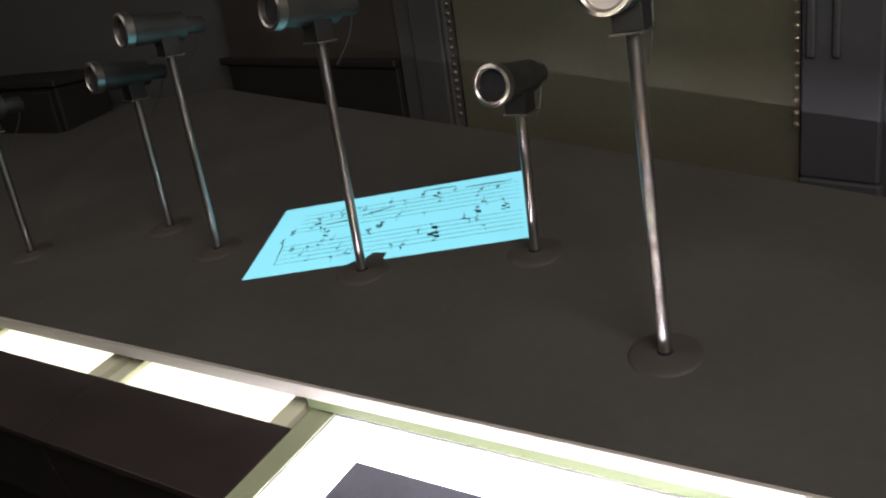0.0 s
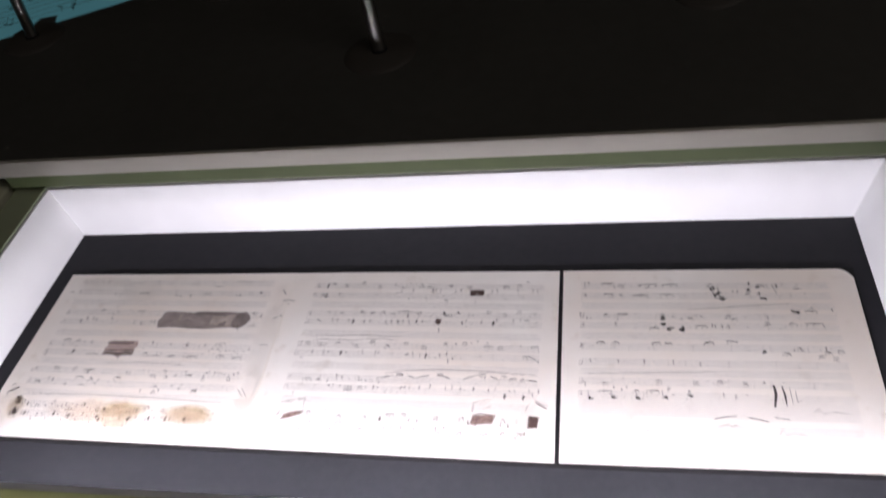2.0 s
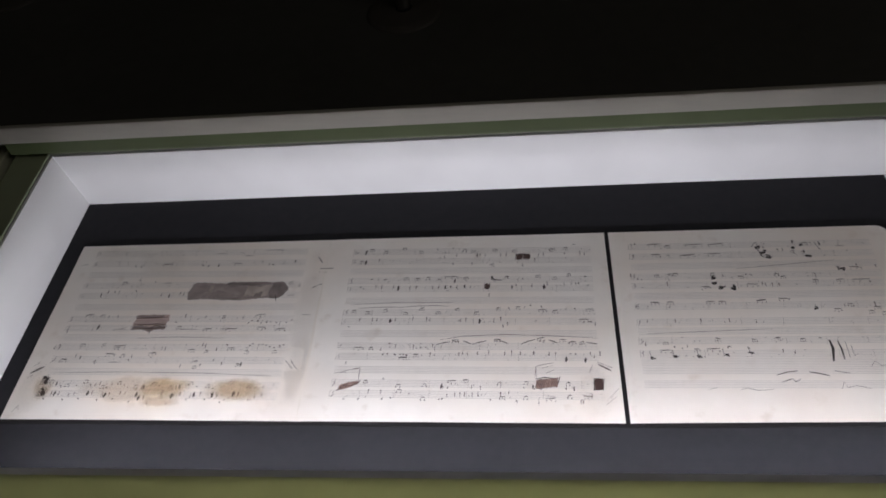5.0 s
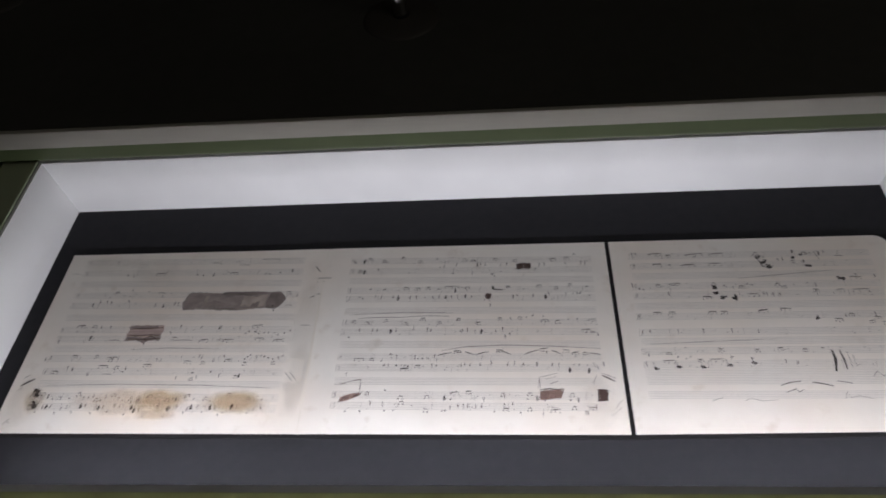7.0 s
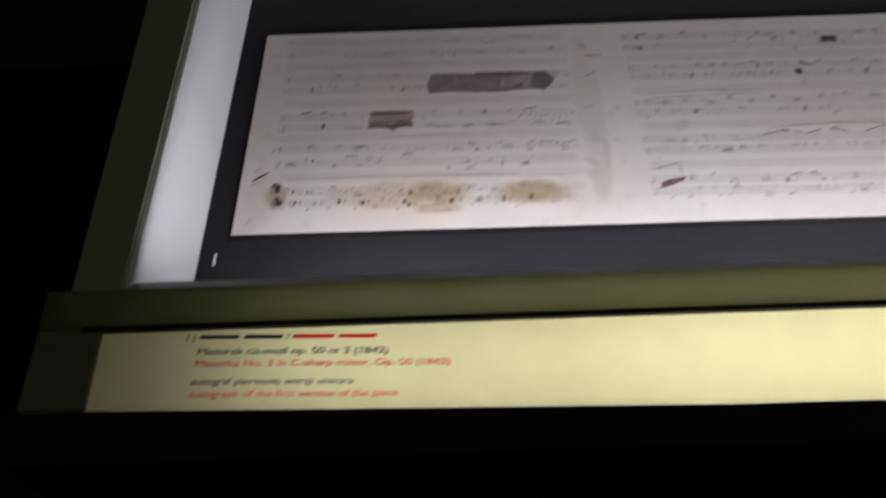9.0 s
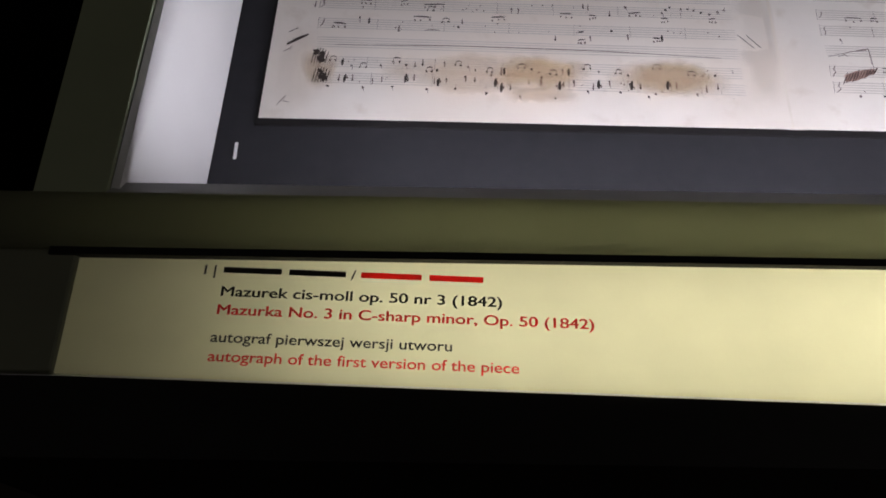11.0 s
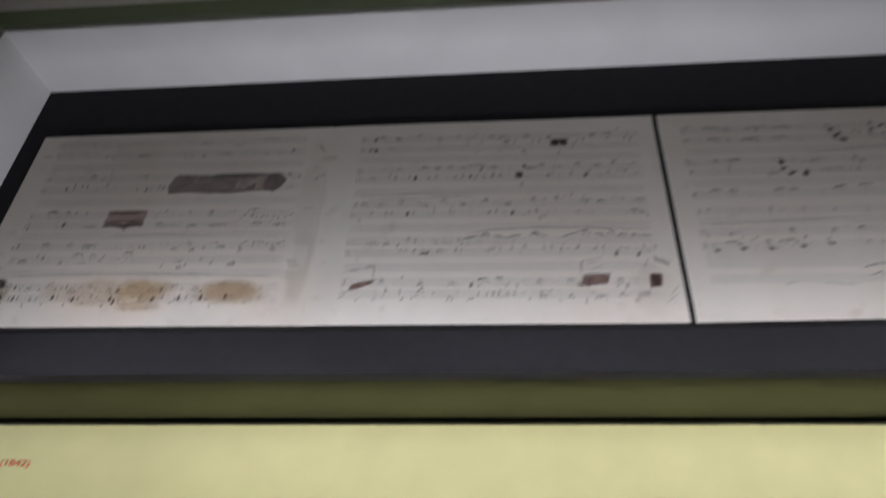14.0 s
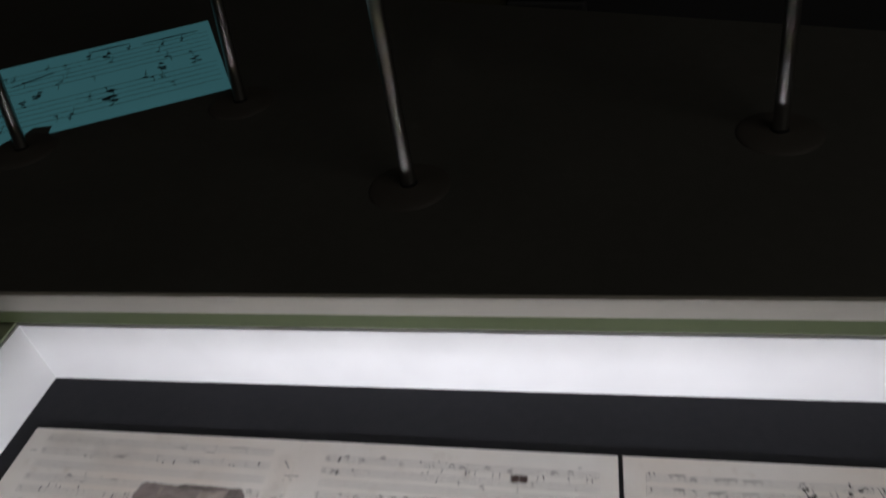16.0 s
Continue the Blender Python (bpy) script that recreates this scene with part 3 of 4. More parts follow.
def write_stave(ob, x0, y0, x1, y1, score, rnd):
    """Handwritten signs along one stave. Each sign: kind, millimetres along the stave, staff steps over its middle line, and w with a length.
    h note head, t chord as a thin upright, k dark chord, K heavy chord, b beamed pair, d beam or dash, f faint pen line."""
    dark, pale = bmesh.new(), bmesh.new()

    def line_y(x):
        return y0 + (y1 - y0) * (x - x0) / (x1 - x0)

    u = rnd.uniform
    # clef, signature and opening bar
    x, y = x0 + 0.0025, line_y(x0)
    stroke(pale, [(x - u(0.0006, 0.002), y - u(0.002, 0.004)), (x + u(-0.0004, 0.0014), y - u(0.0004, 0.0014)), (x - u(-0.0004, 0.0012), y + u(0.0004, 0.0014)), (x + u(0, 0.0012), y + u(0.0024, 0.0042))], u(0.0004, 0.0008), IZ)
    stroke(pale, [(x0 - 0.0005, y - 0.0040), (x0, y + 0.0040)], 0.0004, IZ)
    for sign in score.split():
        kind, body = sign[0], sign[1:]
        body, _, length = body.partition("w")
        cut_at = max(body.rfind("+"), body.rfind("-"))
        x = x0 + 0.001 * int(body[:cut_at]) + u(-0.0003, 0.0003)
        y = line_y(x) + STEP * int(body[cut_at:]) + u(-0.0002, 0.0002)
        w = 0.001 * int(length or 0)
        if kind == "h":
            blotch(dark if rnd.random() < 0.7 else pale, x, y, u(0.0005, 0.0008), u(0.0006, 0.0009), IZ, rnd, 8, 0.00002, 0.35)
            if rnd.random() < 0.5:
                stroke(pale, [(x + 0.0005, y), (x + 0.0006, y + rnd.choice((-1, 1)) * u(0.0018, 0.0032))], 0.0004, IZ)
        elif kind == "t":
            h = u(0.0017, 0.0028)
            stroke(pale, [(x + u(-0.0002, 0.0002), y - h), (x + 0.0001, y), (x + u(0, 0.0004), y + h)], u(0.0005, 0.0009), IZ)
            blotch(dark, x, y + rnd.choice((-0.5, 0.7)) * h, 0.0005, 0.0008, IZ, rnd, 7, 0.00002, 0.4)
        elif kind == "k" and not w:
            h = u(0.0020, 0.0027)
            stroke(dark, [(x - 0.0002, y - h), (x + 0.0001, y - 0.3 * h), (x, y + 0.4 * h), (x + u(0.0001, 0.0005), y + h)], u(0.0011, 0.0015), IZ, 0.00003)
        elif kind == "K":
            h = u(0.0027, 0.0034)
            stroke(dark, [(x - 0.0003, y - h), (x + u(-0.0002, 0.0002), y - 0.4 * h), (x + 0.0001, y + 0.3 * h), (x + u(0.0002, 0.0006), y + h)], u(0.0013, 0.0017), IZ, 0.00003)
            stroke(dark, [(x - 0.0008, y - 0.6 * h), (x - 0.0006, y + 0.5 * h)], 0.0006, IZ, 0.00003)
            blotch(pale, x + 0.0012, y + u(-0.5, 0.5) * h, 0.0005, 0.0009, IZ, rnd, 7, 0.00003, 0.4)
        elif kind == "b":
            w = u(0.0028, 0.0038)
            stroke(dark, [(x - w / 2, y + 0.0010), (x, y + 0.0014), (x + w / 2, y + 0.0009)], u(0.0007, 0.0010), IZ)
            for e in (-1, 1):
                stroke(pale, [(x + e * w / 2, y + 0.0011), (x + e * w / 2, y - 0.0012)], 0.0004, IZ)
                blotch(dark, x + e * w / 2 - 0.0004, y - 0.0015 + u(-0.0003, 0.0003), 0.0006, 0.0006, IZ, rnd, 8, 0.00002, 0.35)
        elif kind in "dk":
            tilt = u(-0.0005, 0.0007)
            stroke(dark, [(x - w / 2, y - tilt), (x - w / 6, y + u(-0.0001, 0.0003)), (x + w / 5, y + u(0, 0.0004)), (x + w / 2, y + tilt)], u(0.0007, 0.0011) if kind == "d" else 0.0014, IZ)
            if w > 0.0035:
                for e in (-0.42, u(-0.1, 0.1), 0.44):
                    blotch(pale, x + e * w, y - u(0.0016, 0.0028), 0.0005, 0.0007, IZ, rnd, 7, 0.00002, 0.4)
        else:
            stroke(pale, [(x - w / 2, y - u(0, 0.0008)), (x - w / 6, y + 0.0004), (x + w / 4, y + 0.0004), (x + w / 2, y - u(0, 0.0008))], 0.0006, IZ)
    # small faint signs between the others, then thin bar lines
    for k in range(20):
        x = u(x0 + 0.006, x1)
        y = line_y(x) + u(-0.0034, 0.0034)
        if k % 3:
            blotch(pale, x, y, u(0.0003, 0.0005), u(0.0004, 0.0006), IZ, rnd, 6, 0.00002, 0.4)
        else:
            stroke(pale, [(x, y - 0.0010), (x + u(0, 0.0014), y + u(0.0002, 0.0012))], u(0.0003, 0.0006), IZ)
    x = x0 + u(0.026, 0.034)
    while x < x1 - 0.010:
        stroke(pale, [(x, line_y(x) - 0.0040), (x + 0.0003, line_y(x) + 0.0040)], 0.0003, IZ)
        x += u(0.028, 0.040)
    tagged(part("dark_note_writing", dark, M_INK, ob), kind="stuff")
    tagged(part("faded_note_writing", pale, M_FAINT, ob), kind="stuff")


def staves(ob, rows, rnd, scores):
    for a, b in zip(rows[1::2], rows[2::2]):
        stave(ob, a[0], (a[1] + b[1]) / 2, a[2], (a[3] + b[3]) / 2)
    for (x0, y0, x1, y1), score in zip(rows, scores):
        stave(ob, x0, y0, x1, y1)
        if score:
            write_stave(ob, x0, y0, x1, y1, score, rnd)


def mark(ob, name, material, label="", strokes=(), blots=(), rnd=None, joined=False):
    """Pen marks: each stroke and blot is a part of its own, unless it is fine hatching."""
    bm = bmesh.new()
    for w, pts in strokes:
        if not joined:
            part(name, stroke(bmesh.new(), pts, w, on_paper(0.00006), 0.00003), material, ob, label)
        else:
            stroke(bm, pts, w, on_paper(0.00008), 0.00003)
    for b in blots:
        cx, cy, rx, ry = b
        bb = bmesh.new()
        for k in range(7):
            blotch(bb, cx + rx * rnd.uniform(-0.8, 0.8), cy + ry * rnd.uniform(-0.9, 0.9), rx * rnd.uniform(0.25, 0.5), ry * rnd.uniform(0.3, 0.6), on_paper(0.00006 + 0.000002 * k), rnd, 8, 0.00002, 0.4)
        part(name, bb, material, ob, label)
    if joined:
        tagged(part(name, bm, material, ob, label), kind="stuff")
    else:
        bm.free()


def patch(ob, name, material, x0, x1, y0, y1, rnd, label, n=30, ragged=0.0012, dz=0.00004):
    """A washed or scribbled patch with ragged long edges."""
    bm = bmesh.new()
    lo, hi = [], []
    for i in range(n + 1):
        x = x0 + (x1 - x0) * i / n
        e = 0.10 * (y1 - y0) * max(0, 1 - 6 * min(i, n - i) / n) ** 2
        lo.append(bm.verts.new((x, y0 + e + rnd.uniform(-ragged, ragged), PZ)))
        hi.append(bm.verts.new((x, y1 - e + rnd.uniform(-ragged, ragged), PZ)))
    for i in range(n):
        bm.faces.new((lo[i], lo[i + 1], hi[i + 1], hi[i]))
    bmesh.ops.subdivide_edges(bm, edges=[e for e in bm.edges if abs(e.verts[0].co.x - e.verts[1].co.x) < 1e-6], cuts=4)
    for v in bm.verts:
        v.co.z = paper_z(v.co.x, v.co.y) + dz
    return part(name, bm, material, ob, label)


rnd = random.Random(7)
BIF = [(-0.007, -0.210), (0.5635, -0.2135), (0.5590, 0.0), (0.0, 0.0)]
bif = sheet("music_bifolium", "open double sheet of handwritten piano music, brown-stained", BIF, FZ, PZ)
leaf(bif, BIF, rnd, fold=0.279)
Y1 = (-0.0125, -0.0270, -0.0560, -0.0690, -0.0985, -0.1095, -0.1320, -0.1465, -0.1735, -0.1845)
Y2 = (-0.0195, -0.0325, -0.0570, -0.0675, -0.0960, -0.1065, -0.1345, -0.1460, -0.1745, -0.1855)
Y3 = (-0.0205, -0.0330, -0.0580, -0.0690, -0.0935, -0.1110, -0.1315, -0.1455, -0.1625, -0.1765)
SCORE_ONE = (
    "f140-2w10 f171-6w12 f198+3w19",
    "f-9-1w8 h49-4 h56-6 d84-1w10 h124-4 h130-5 k141-4 d162-1w9 h196-3 h200-3 h211-1 k223+2",
    "d44+5w5 h60+8 h78+6 f92+3w8 d224+4w5 t233-1",
    "k23+1 t30+6 t37+6 t42+4 h60+7 t89+1 k98-1 t109+2 t113+2 f227-1w6",
    "d20+6w9 d34+6w5 t41+4 t51+3 h115-5 t123+4 t144+3 t162+3 t164+3 t183+3 h190-6 h193-3 h199-3 d200+6w11 h203-6 h208-5 h212-4 h218-5 h228-5 h233-2",
    "t3-4 K34+1 f58-2w15 d120+2w5 f130-2w18 d150-1w9 f168-1w11 d174-1w12 d205+1w9 h222+6 d224-1w11",
    "t-3-1 t2+1 d26+4w6 d48+4w4 b63-2 d65+2w12 d101-8w8 t109-2 t113-2 d140-3w7 t150+4 t153+3 d155-4w4 t165-2 h174+4 d179-1w7 h195+0 d196-5w4 h197+3 h200+5 h206+4 h210+4 h213+3 h217+1 h222+0 d223-4w4 h227+2 h231+4",
    "d12+0w7 t23+4 k28+3 t45-3 d58+8w10 f64-4w9 b72+6 h79+0 t81+5 t133-7 d148-1w3 d148-8w4 t153-7 h165+0 t174-5 d190-5w4 k193-5",
    "b10+3 k15+0 h20-3 b27-2 h36-2 b45+3 h50-1 t55-1 t59+1 b63-4 h64-6 h67-5 t71+0 b79+2 h84-1 h88-4 b96-3 t102-4 k104-4 b114+1 h119-1 h123-4 b131-3 t136-3 k139-3 b150+2 h156-2 b167-1 h172-4 b188+4 b207-1 h213-3 h220-2",
    "h8-7 t14+0 K17+0 t21+0 h27-7 t32-2 t37+0 h43-6 K50+1 t51+1 t55+2 h62-7 t66+0 K68-1 t72+0 h77-6 t83+2 t88+2 h94-9 h97+6 K99+0 K102-4 t107-3 h112-11 t117+1 t124+1 t124+3 h131-11 h132-1 K134-1 t136+0 t142+1 h149-5 t152-1 K155+1 t161+2 h167-5 t172+0 K173+1 t178+1 h182-8 h186-5 K193+2 t194+2 t198+2 h208-5 t214+0 t220+2",
)
SCORE_TWO = (
    "h4-2 K13-1 d19+4w5 d34+1w4 d53+6w4 d70+0w5 h87+3 h95-2 h103+4 t107-7 b115+1 d124+0w5 k128-7 t131-6 t136-7 d146+2w5 t151-7 t157-7 d165+0w4 t189-8 t194-7 d203+1w6 t215-5 d216+3w5 d224+8w3 t230-6 t234-6",
    "d10+1w4 K14-1 t28+2 h90+5 t95+7 h104-5 t123-5 d143-6w4 t173-7 t185+0",
    "d23+2w3 d36+1w3 d58+4w4 d70+3w5 d80+4w4 d91+1w3 d103+5w15 k107-1 d118+4w5 k143+3 d158+5w4 d173+1w2 d188+6w5 t197-6 d204+3w4 d218+8w4 h224-6 h227-6 d234+4w3",
    "h13+3 h16+1 t28+3 t34+3 t46+3 K51+1 t63+2 t69+2 t85+1 t91+3 k98+2 t103+2 t109+3 k117+3 t123+3 t141-10 k163+2 t167+4 t182+4 K194+2 t213+5 h220+6 d236+4w2",
    "d10+3w5 d24+1w4 f36+7w45 d41+4w4 d61+0w4 d77+6w5 f80+9w45 d93+1w4 d111+5w4 d130+0w5 d150+6w4 h160+6 d169+7w4 h175+7 h181+9 h191+8 d192+3w8 d204+2w5 h214+4 h222+5 d236+4w7",
    "h7-7 t17+3 t29+3 t34+3 K47+1 t52+3 t69+4 t82+3 t85+3 h113+1 t115+1 t120+2 K133+0 t146+1 t153+3 t155-7 t159-4 d230+2w9 d236-1w3 t240-4",
    "d20-2w10 d32-2w4 t41-4 h49+4 t55+0 t72-1 h75-2 h79-2 h84-2 t90+0 t92-3 h109+7 d111+8w7 h112+6 h114+7 h149+7 d150+9w6 h152+8 h189+7 d190+11w7 h192+6 d210+9w6 d218+6w7 d227+6w4",
    "h10-8 h44+3 h48+4 h55+3 h60+3 h63+3 k63-1w8 h66+2 d75+3w5 h80+2 t88+3 h92+2 t115+4 t118+5 t123+4 t132+5 t142+6 t157+5 t163+5 t171+5 k183+5 t197+4 h203+5 K212-3 h216+4 h221+4 K229-4 t234+4 t237+1 t242+4",
    "d31+3w4 h47+6 b62-3 b86-2 K101-3 h106-5 d110+4w8 d122+5w5 t128-3 t136-5 b153+1 h174-4 b176+2 k182-3 h211-5 b213+1 k218-5",
    "h13-7 h26-6 t35+3 t46+2 h48-6 h56-5 b63+4 h72+1 b85-5 h99-6 h102-5 t106-1 t113+0 t118+0 t122+1 t129+0 t134+1 h145-6 t154+1 d155-2w5 t161+4 h168-7 b176-3 t187-8 d198-3w9 b214-1 t223-7 t225-7 d230-1w7 t233+0",
)
SCORE_THREE = (
    "h2+4 h6+5 d25+4w12 d37+1w5 d62+2w18 d83+2w15 b120+1 h127-5 k155+3 d166+1w5 h171+1 h179+2 k179-1 f197-5w8",
    "h3+2 d25+3w9 d37+1w3 d54+1w14 d80+2w13 h140+7 t144+7 d153+4w4 k163+3",
    "t-1+2 h5-3 h9-4 d23+2w5 h34-4 d35+3w5 d41+4w5 b75+2 h84+0 h92-3 d100-2w5 h105+1 h110+0 b133+0 d138-3w5 t167-2 d205+9w11 h206+13 t223+10",
    "t32+2 d67-3w9 d109+0w11 t118+1 t121-1 t127-1 t133-1 d166+5w5 d188+5w7 d206+5w16",
    "t1+2 d18+6w8 h31-1 d32+6w6 d68+6w8 d79+6w7 k114+7w9 d134+9w10 d178-6w7 t185-1 d190+0w5 d206-9w5 t211+0 d212-4w6 d222-2w5",
    "t9+2 t34+1 t57+1 t82+1 t105+0 d217+10w5",
    "t5-4 d23-2w5 h30-8 h41-8 d69+2w5 t76-8 h78-8 d100+1w4 d120+3w5 d141+1w4 d156+2w3",
    "d22+5w10 h37+7 d49+6w5 d63+6w12 h94+7 t122+3 t132+2",
    "",
    "",
)
staves(bif, [(0.020, y + 0.0015, 0.255, y - 0.0025) for y in Y1], rnd, SCORE_ONE)
staves(bif, [(0.304, y + 0.0015, 0.545, y - 0.0020) for y in Y2], rnd, SCORE_TWO)

def wash(ob, name, material, label, x0, x1, low, high, dz, n=44, rough=0.0006):
    """A brushed wash between two edges given as functions of the share along it; its ends lean and fray."""
    bm = bmesh.new()
    cols = []
    for i in range(n + 1):
        f = i / n
        lo, hi = low(f) + rnd.uniform(-rough, rough), high(f) + rnd.uniform(-rough, rough)
        cols.append([bm.verts.new((x0 + (x1 - x0) * f + 0.0016 * (k / 5 - 0.5), lo + (hi - lo) * k / 5, 0)) for k in range(6)])
    for a, b in zip(cols, cols[1:]):
        for k in range(5):
            bm.faces.new((a[k], b[k], b[k + 1], a[k + 1]))
    for v in bm.verts:
        v.co.z = paper_z(v.co.x, v.co.y) + dz
    return part(name, bm, material, ob, label)


def ends(f, a, b):
    """1 in the middle, falling to 0 at the ends over the shares a and b."""
    return min(1, (f / a) ** 0.5 if a else 1, ((1 - f) / b) ** 0.5 if b else 1)


wash(bif, "erasure_wash", M_SMEAR, "long grey-brown ink erasure", 0.1375, 0.2405,
     lambda f: -0.0648 - 0.0112 * ends(f, 0.02, 0.05) + 0.0012 * math.sin(9 * f), lambda f: -0.0645 + 0.0100 * ends(f, 0.03, 0.06) + 0.0008 * math.sin(14 * f), 0.00004)
wash(bif, "erasure_end", M_SMEARDARK, "dark end of the erasure", 0.2235, 0.2420,
     lambda f: -0.0655 - 0.0100 * ends(f, 0.15, 0.45), lambda f: -0.0655 + 0.0095 * ends(f, 0.08, 0.30), 0.00005, 16)
wash(bif, "erasure_end", M_SMEARMID, "darker start of the erasure", 0.1385, 0.1560,
     lambda f: -0.0655 - 0.0098 * ends(f, 0.10, 0.2), lambda f: -0.0650 + 0.0095 * ends(f, 0.15, 0.1), 0.00005, 16)
wash(bif, "erasure_streak", M_SMEARMID, "darker streak in the erasure", 0.158, 0.196, lambda f: -0.0735 + 0.002 * f, lambda f: -0.0685 + 0.0035 * math.sin(5 * f), 0.00005, 20, 0.0010)
wash(bif, "erasure_streak", M_SMEARDARK, "darker streak in the erasure", 0.176, 0.2235, lambda f: -0.0580 + 0.001 * math.sin(8 * f), lambda f: -0.0545 + 0.0006 * math.sin(11 * f), 0.00006, 24, 0.0006)
wash(bif, "erasure_streak", M_SMEARDARK, "darker streak in the erasure", 0.2085, 0.2160, lambda f: -0.0735, lambda f: -0.0690 + 0.003 * f, 0.00006, 10, 0.0008)
wash(bif, "erasure_streak", M_SMEARTHIN, "thin brown part of the erasure", 0.1985, 0.2225, lambda f: -0.0722 + 0.001 * math.sin(7 * f), lambda f: -0.0592 + 0.0012 * math.sin(9 * f), 0.00005, 20, 0.0010)
wash(bif, "erasure_streak", M_SMEARTHIN, "thin brown part of the erasure", 0.1590, 0.1630, lambda f: -0.0700, lambda f: -0.0580, 0.00005, 8, 0.0012)
wash(bif, "scribble_patch", M_SCRIBBLE, "scribbled-out bar", 0.0905, 0.1262,
     lambda f: -0.1020 - 0.0092 * ends(f, 0.02, 0.04) - 0.0035 * math.exp(-((f - 0.55) / 0.10) ** 2), lambda f: -0.1020 + 0.0088 * ends(f, 0.03, 0.03), 0.00004, 30)
wash(bif, "scribble_band", M_SMEARMID, "dark scribbled band", 0.0902, 0.1258, lambda f: -0.1112 - 0.0020 * math.exp(-((f - 0.55) / 0.12) ** 2), lambda f: -0.1068 + 0.0010 * math.sin(10 * f), 0.00005, 24, 0.0007)
wash(bif, "scribble_band", M_SMEARMID, "dark scribbled band", 0.0905, 0.1200, lambda f: -0.0968 + 0.0006 * math.sin(9 * f), lambda f: -0.0940, 0.00005, 20, 0.0005)
mark(bif, "scribble_line", M_RUST, "", [(0.0016, [(0.0915, -0.0975), (0.108, -0.0970), (0.1255, -0.0965)]), (0.0012, [(0.0912, -0.1045), (0.104, -0.1055), (0.115, -0.1045), (0.1255, -0.1060)]), (0.0016, [(0.0925, -0.1090), (0.110, -0.1100), (0.1250, -0.1090)]), (0.0011, [(0.108, -0.110), (0.115, -0.106), (0.122, -0.109)])])
mark(bif, "tail_stroke", M_INK, "", [(0.0013, [(0.230, -0.071), (0.2325, -0.079)]), (0.0010, [(0.112, -0.111), (0.110, -0.116)])])
for x0, x1, y0, y1, dz in ((0.056, 0.182, -0.1930, -0.1640, 0.000016), (0.110, 0.180, -0.1890, -0.1655, 0.000019), (0.118, 0.165, -0.1975, -0.1860, 0.000022),
                           (0.174, 0.254, -0.1930, -0.1655, 0.000017), (0.188, 0.244, -0.1900, -0.1680, 0.000020), (0.012, 0.034, -0.1910, -0.1650, 0.000018)):
    patch(bif, "tea_stain", M_STAIN, x0, x1, y0, y1, rnd, "amber water stain", 40, 0.002, dz)
mark(bif, "clef_blot", M_INK, "blackened clef", [], [(0.0225, -0.1685, 0.0032, 0.0032)], rnd)
mark(bif, "clef_blot", M_INK, "blackened clef", [], [(0.0240, -0.1815, 0.0032, 0.0034)], rnd)
mark(bif, "margin_strokes", M_INK, "", [(0.0021, [(0.0035, -0.1608), (0.009, -0.157), (0.0150, -0.1535)]), (0.0008, [(0.004, -0.152), (0.009, -0.149)]),
     (0.0014, [(0.267, -0.023), (0.273, -0.031)]), (0.0012, [(0.271, -0.0385), (0.285, -0.0385)]), (0.0012, [(0.271, -0.0435), (0.279, -0.0425)]),
     (0.0015, [(0.267, -0.063), (0.276, -0.058)]), (0.0009, [(0.256, -0.149), (0.264, -0.158)]), (0.0009, [(0.261, -0.149), (0.268, -0.158)]), (0.0009, [(0.262, -0.096), (0.271, -0.0965)])])
patch(bif, "bar_blot", M_RUST, 0.4712, 0.4778, -0.0322, -0.0250, rnd, "inked-over chord", 6, 0.0008)
patch(bif, "bar_blot", M_RUST, 0.4780, 0.4850, -0.0320, -0.0248, rnd, "inked-over chord", 6, 0.0008)
mark(bif, "blot_hatching", M_INK, "", joined=True, strokes=[(0.0009, [(0.4700 + 0.0021 * k, -0.0335), (0.4712 + 0.0021 * k, -0.0245)]) for k in range(7)] + [(0.0010, [(0.470, -0.0265), (0.484, -0.0258)])])
mark(bif, "bar_blot", M_INK, "inked-over chord", [(0.0016, [(0.4475, -0.0535), (0.449, -0.0575), (0.457, -0.0580)])], [], rnd)
patch(bif, "bar_blot", M_RUST, 0.4402, 0.4458, -0.0685, -0.0622, rnd, "inked-over chord", 6, 0.0012)
for x, rise in ((0.397, 0.0034), (0.431, 0.0038), (0.476, 0.0046)):   # three beamed groups, rising and falling
    mark(bif, "long_beam", M_INK, "", [(0.0010, [(x, -0.1328), (x + 0.006, -0.1328 + 0.6 * rise), (x + 0.013, -0.1328 + rise)]), (0.0010, [(x + 0.025, -0.1290), (x + 0.029, -0.1303), (x + 0.033, -0.1325)])])
mark(bif, "long_beam", M_INK, "", [(0.0010, [(0.535, -0.1320), (0.540, -0.1328), (0.5445, -0.1340)])])
mark(bif, "long_slur", M_FAINT, "", [(0.0006, [(0.400, -0.1275), (0.422, -0.1235), (0.460, -0.1222), (0.500, -0.1240), (0.545, -0.1275)])])
mark(bif, "insert_strokes", M_FAINT, "", [(0.0006, [(0.305, -0.163), (0.314, -0.1605)]), (0.0006, [(0.312, -0.161), (0.328, -0.157), (0.328, -0.168)]), (0.0006, [(0.488, -0.168), (0.489, -0.157), (0.505, -0.153)]),
     (0.0009, [(0.543, -0.153), (0.556, -0.159)]), (0.0005, [(0.552, -0.190), (0.560, -0.180)]), (0.0005, [(0.549, -0.196), (0.558, -0.188)])])

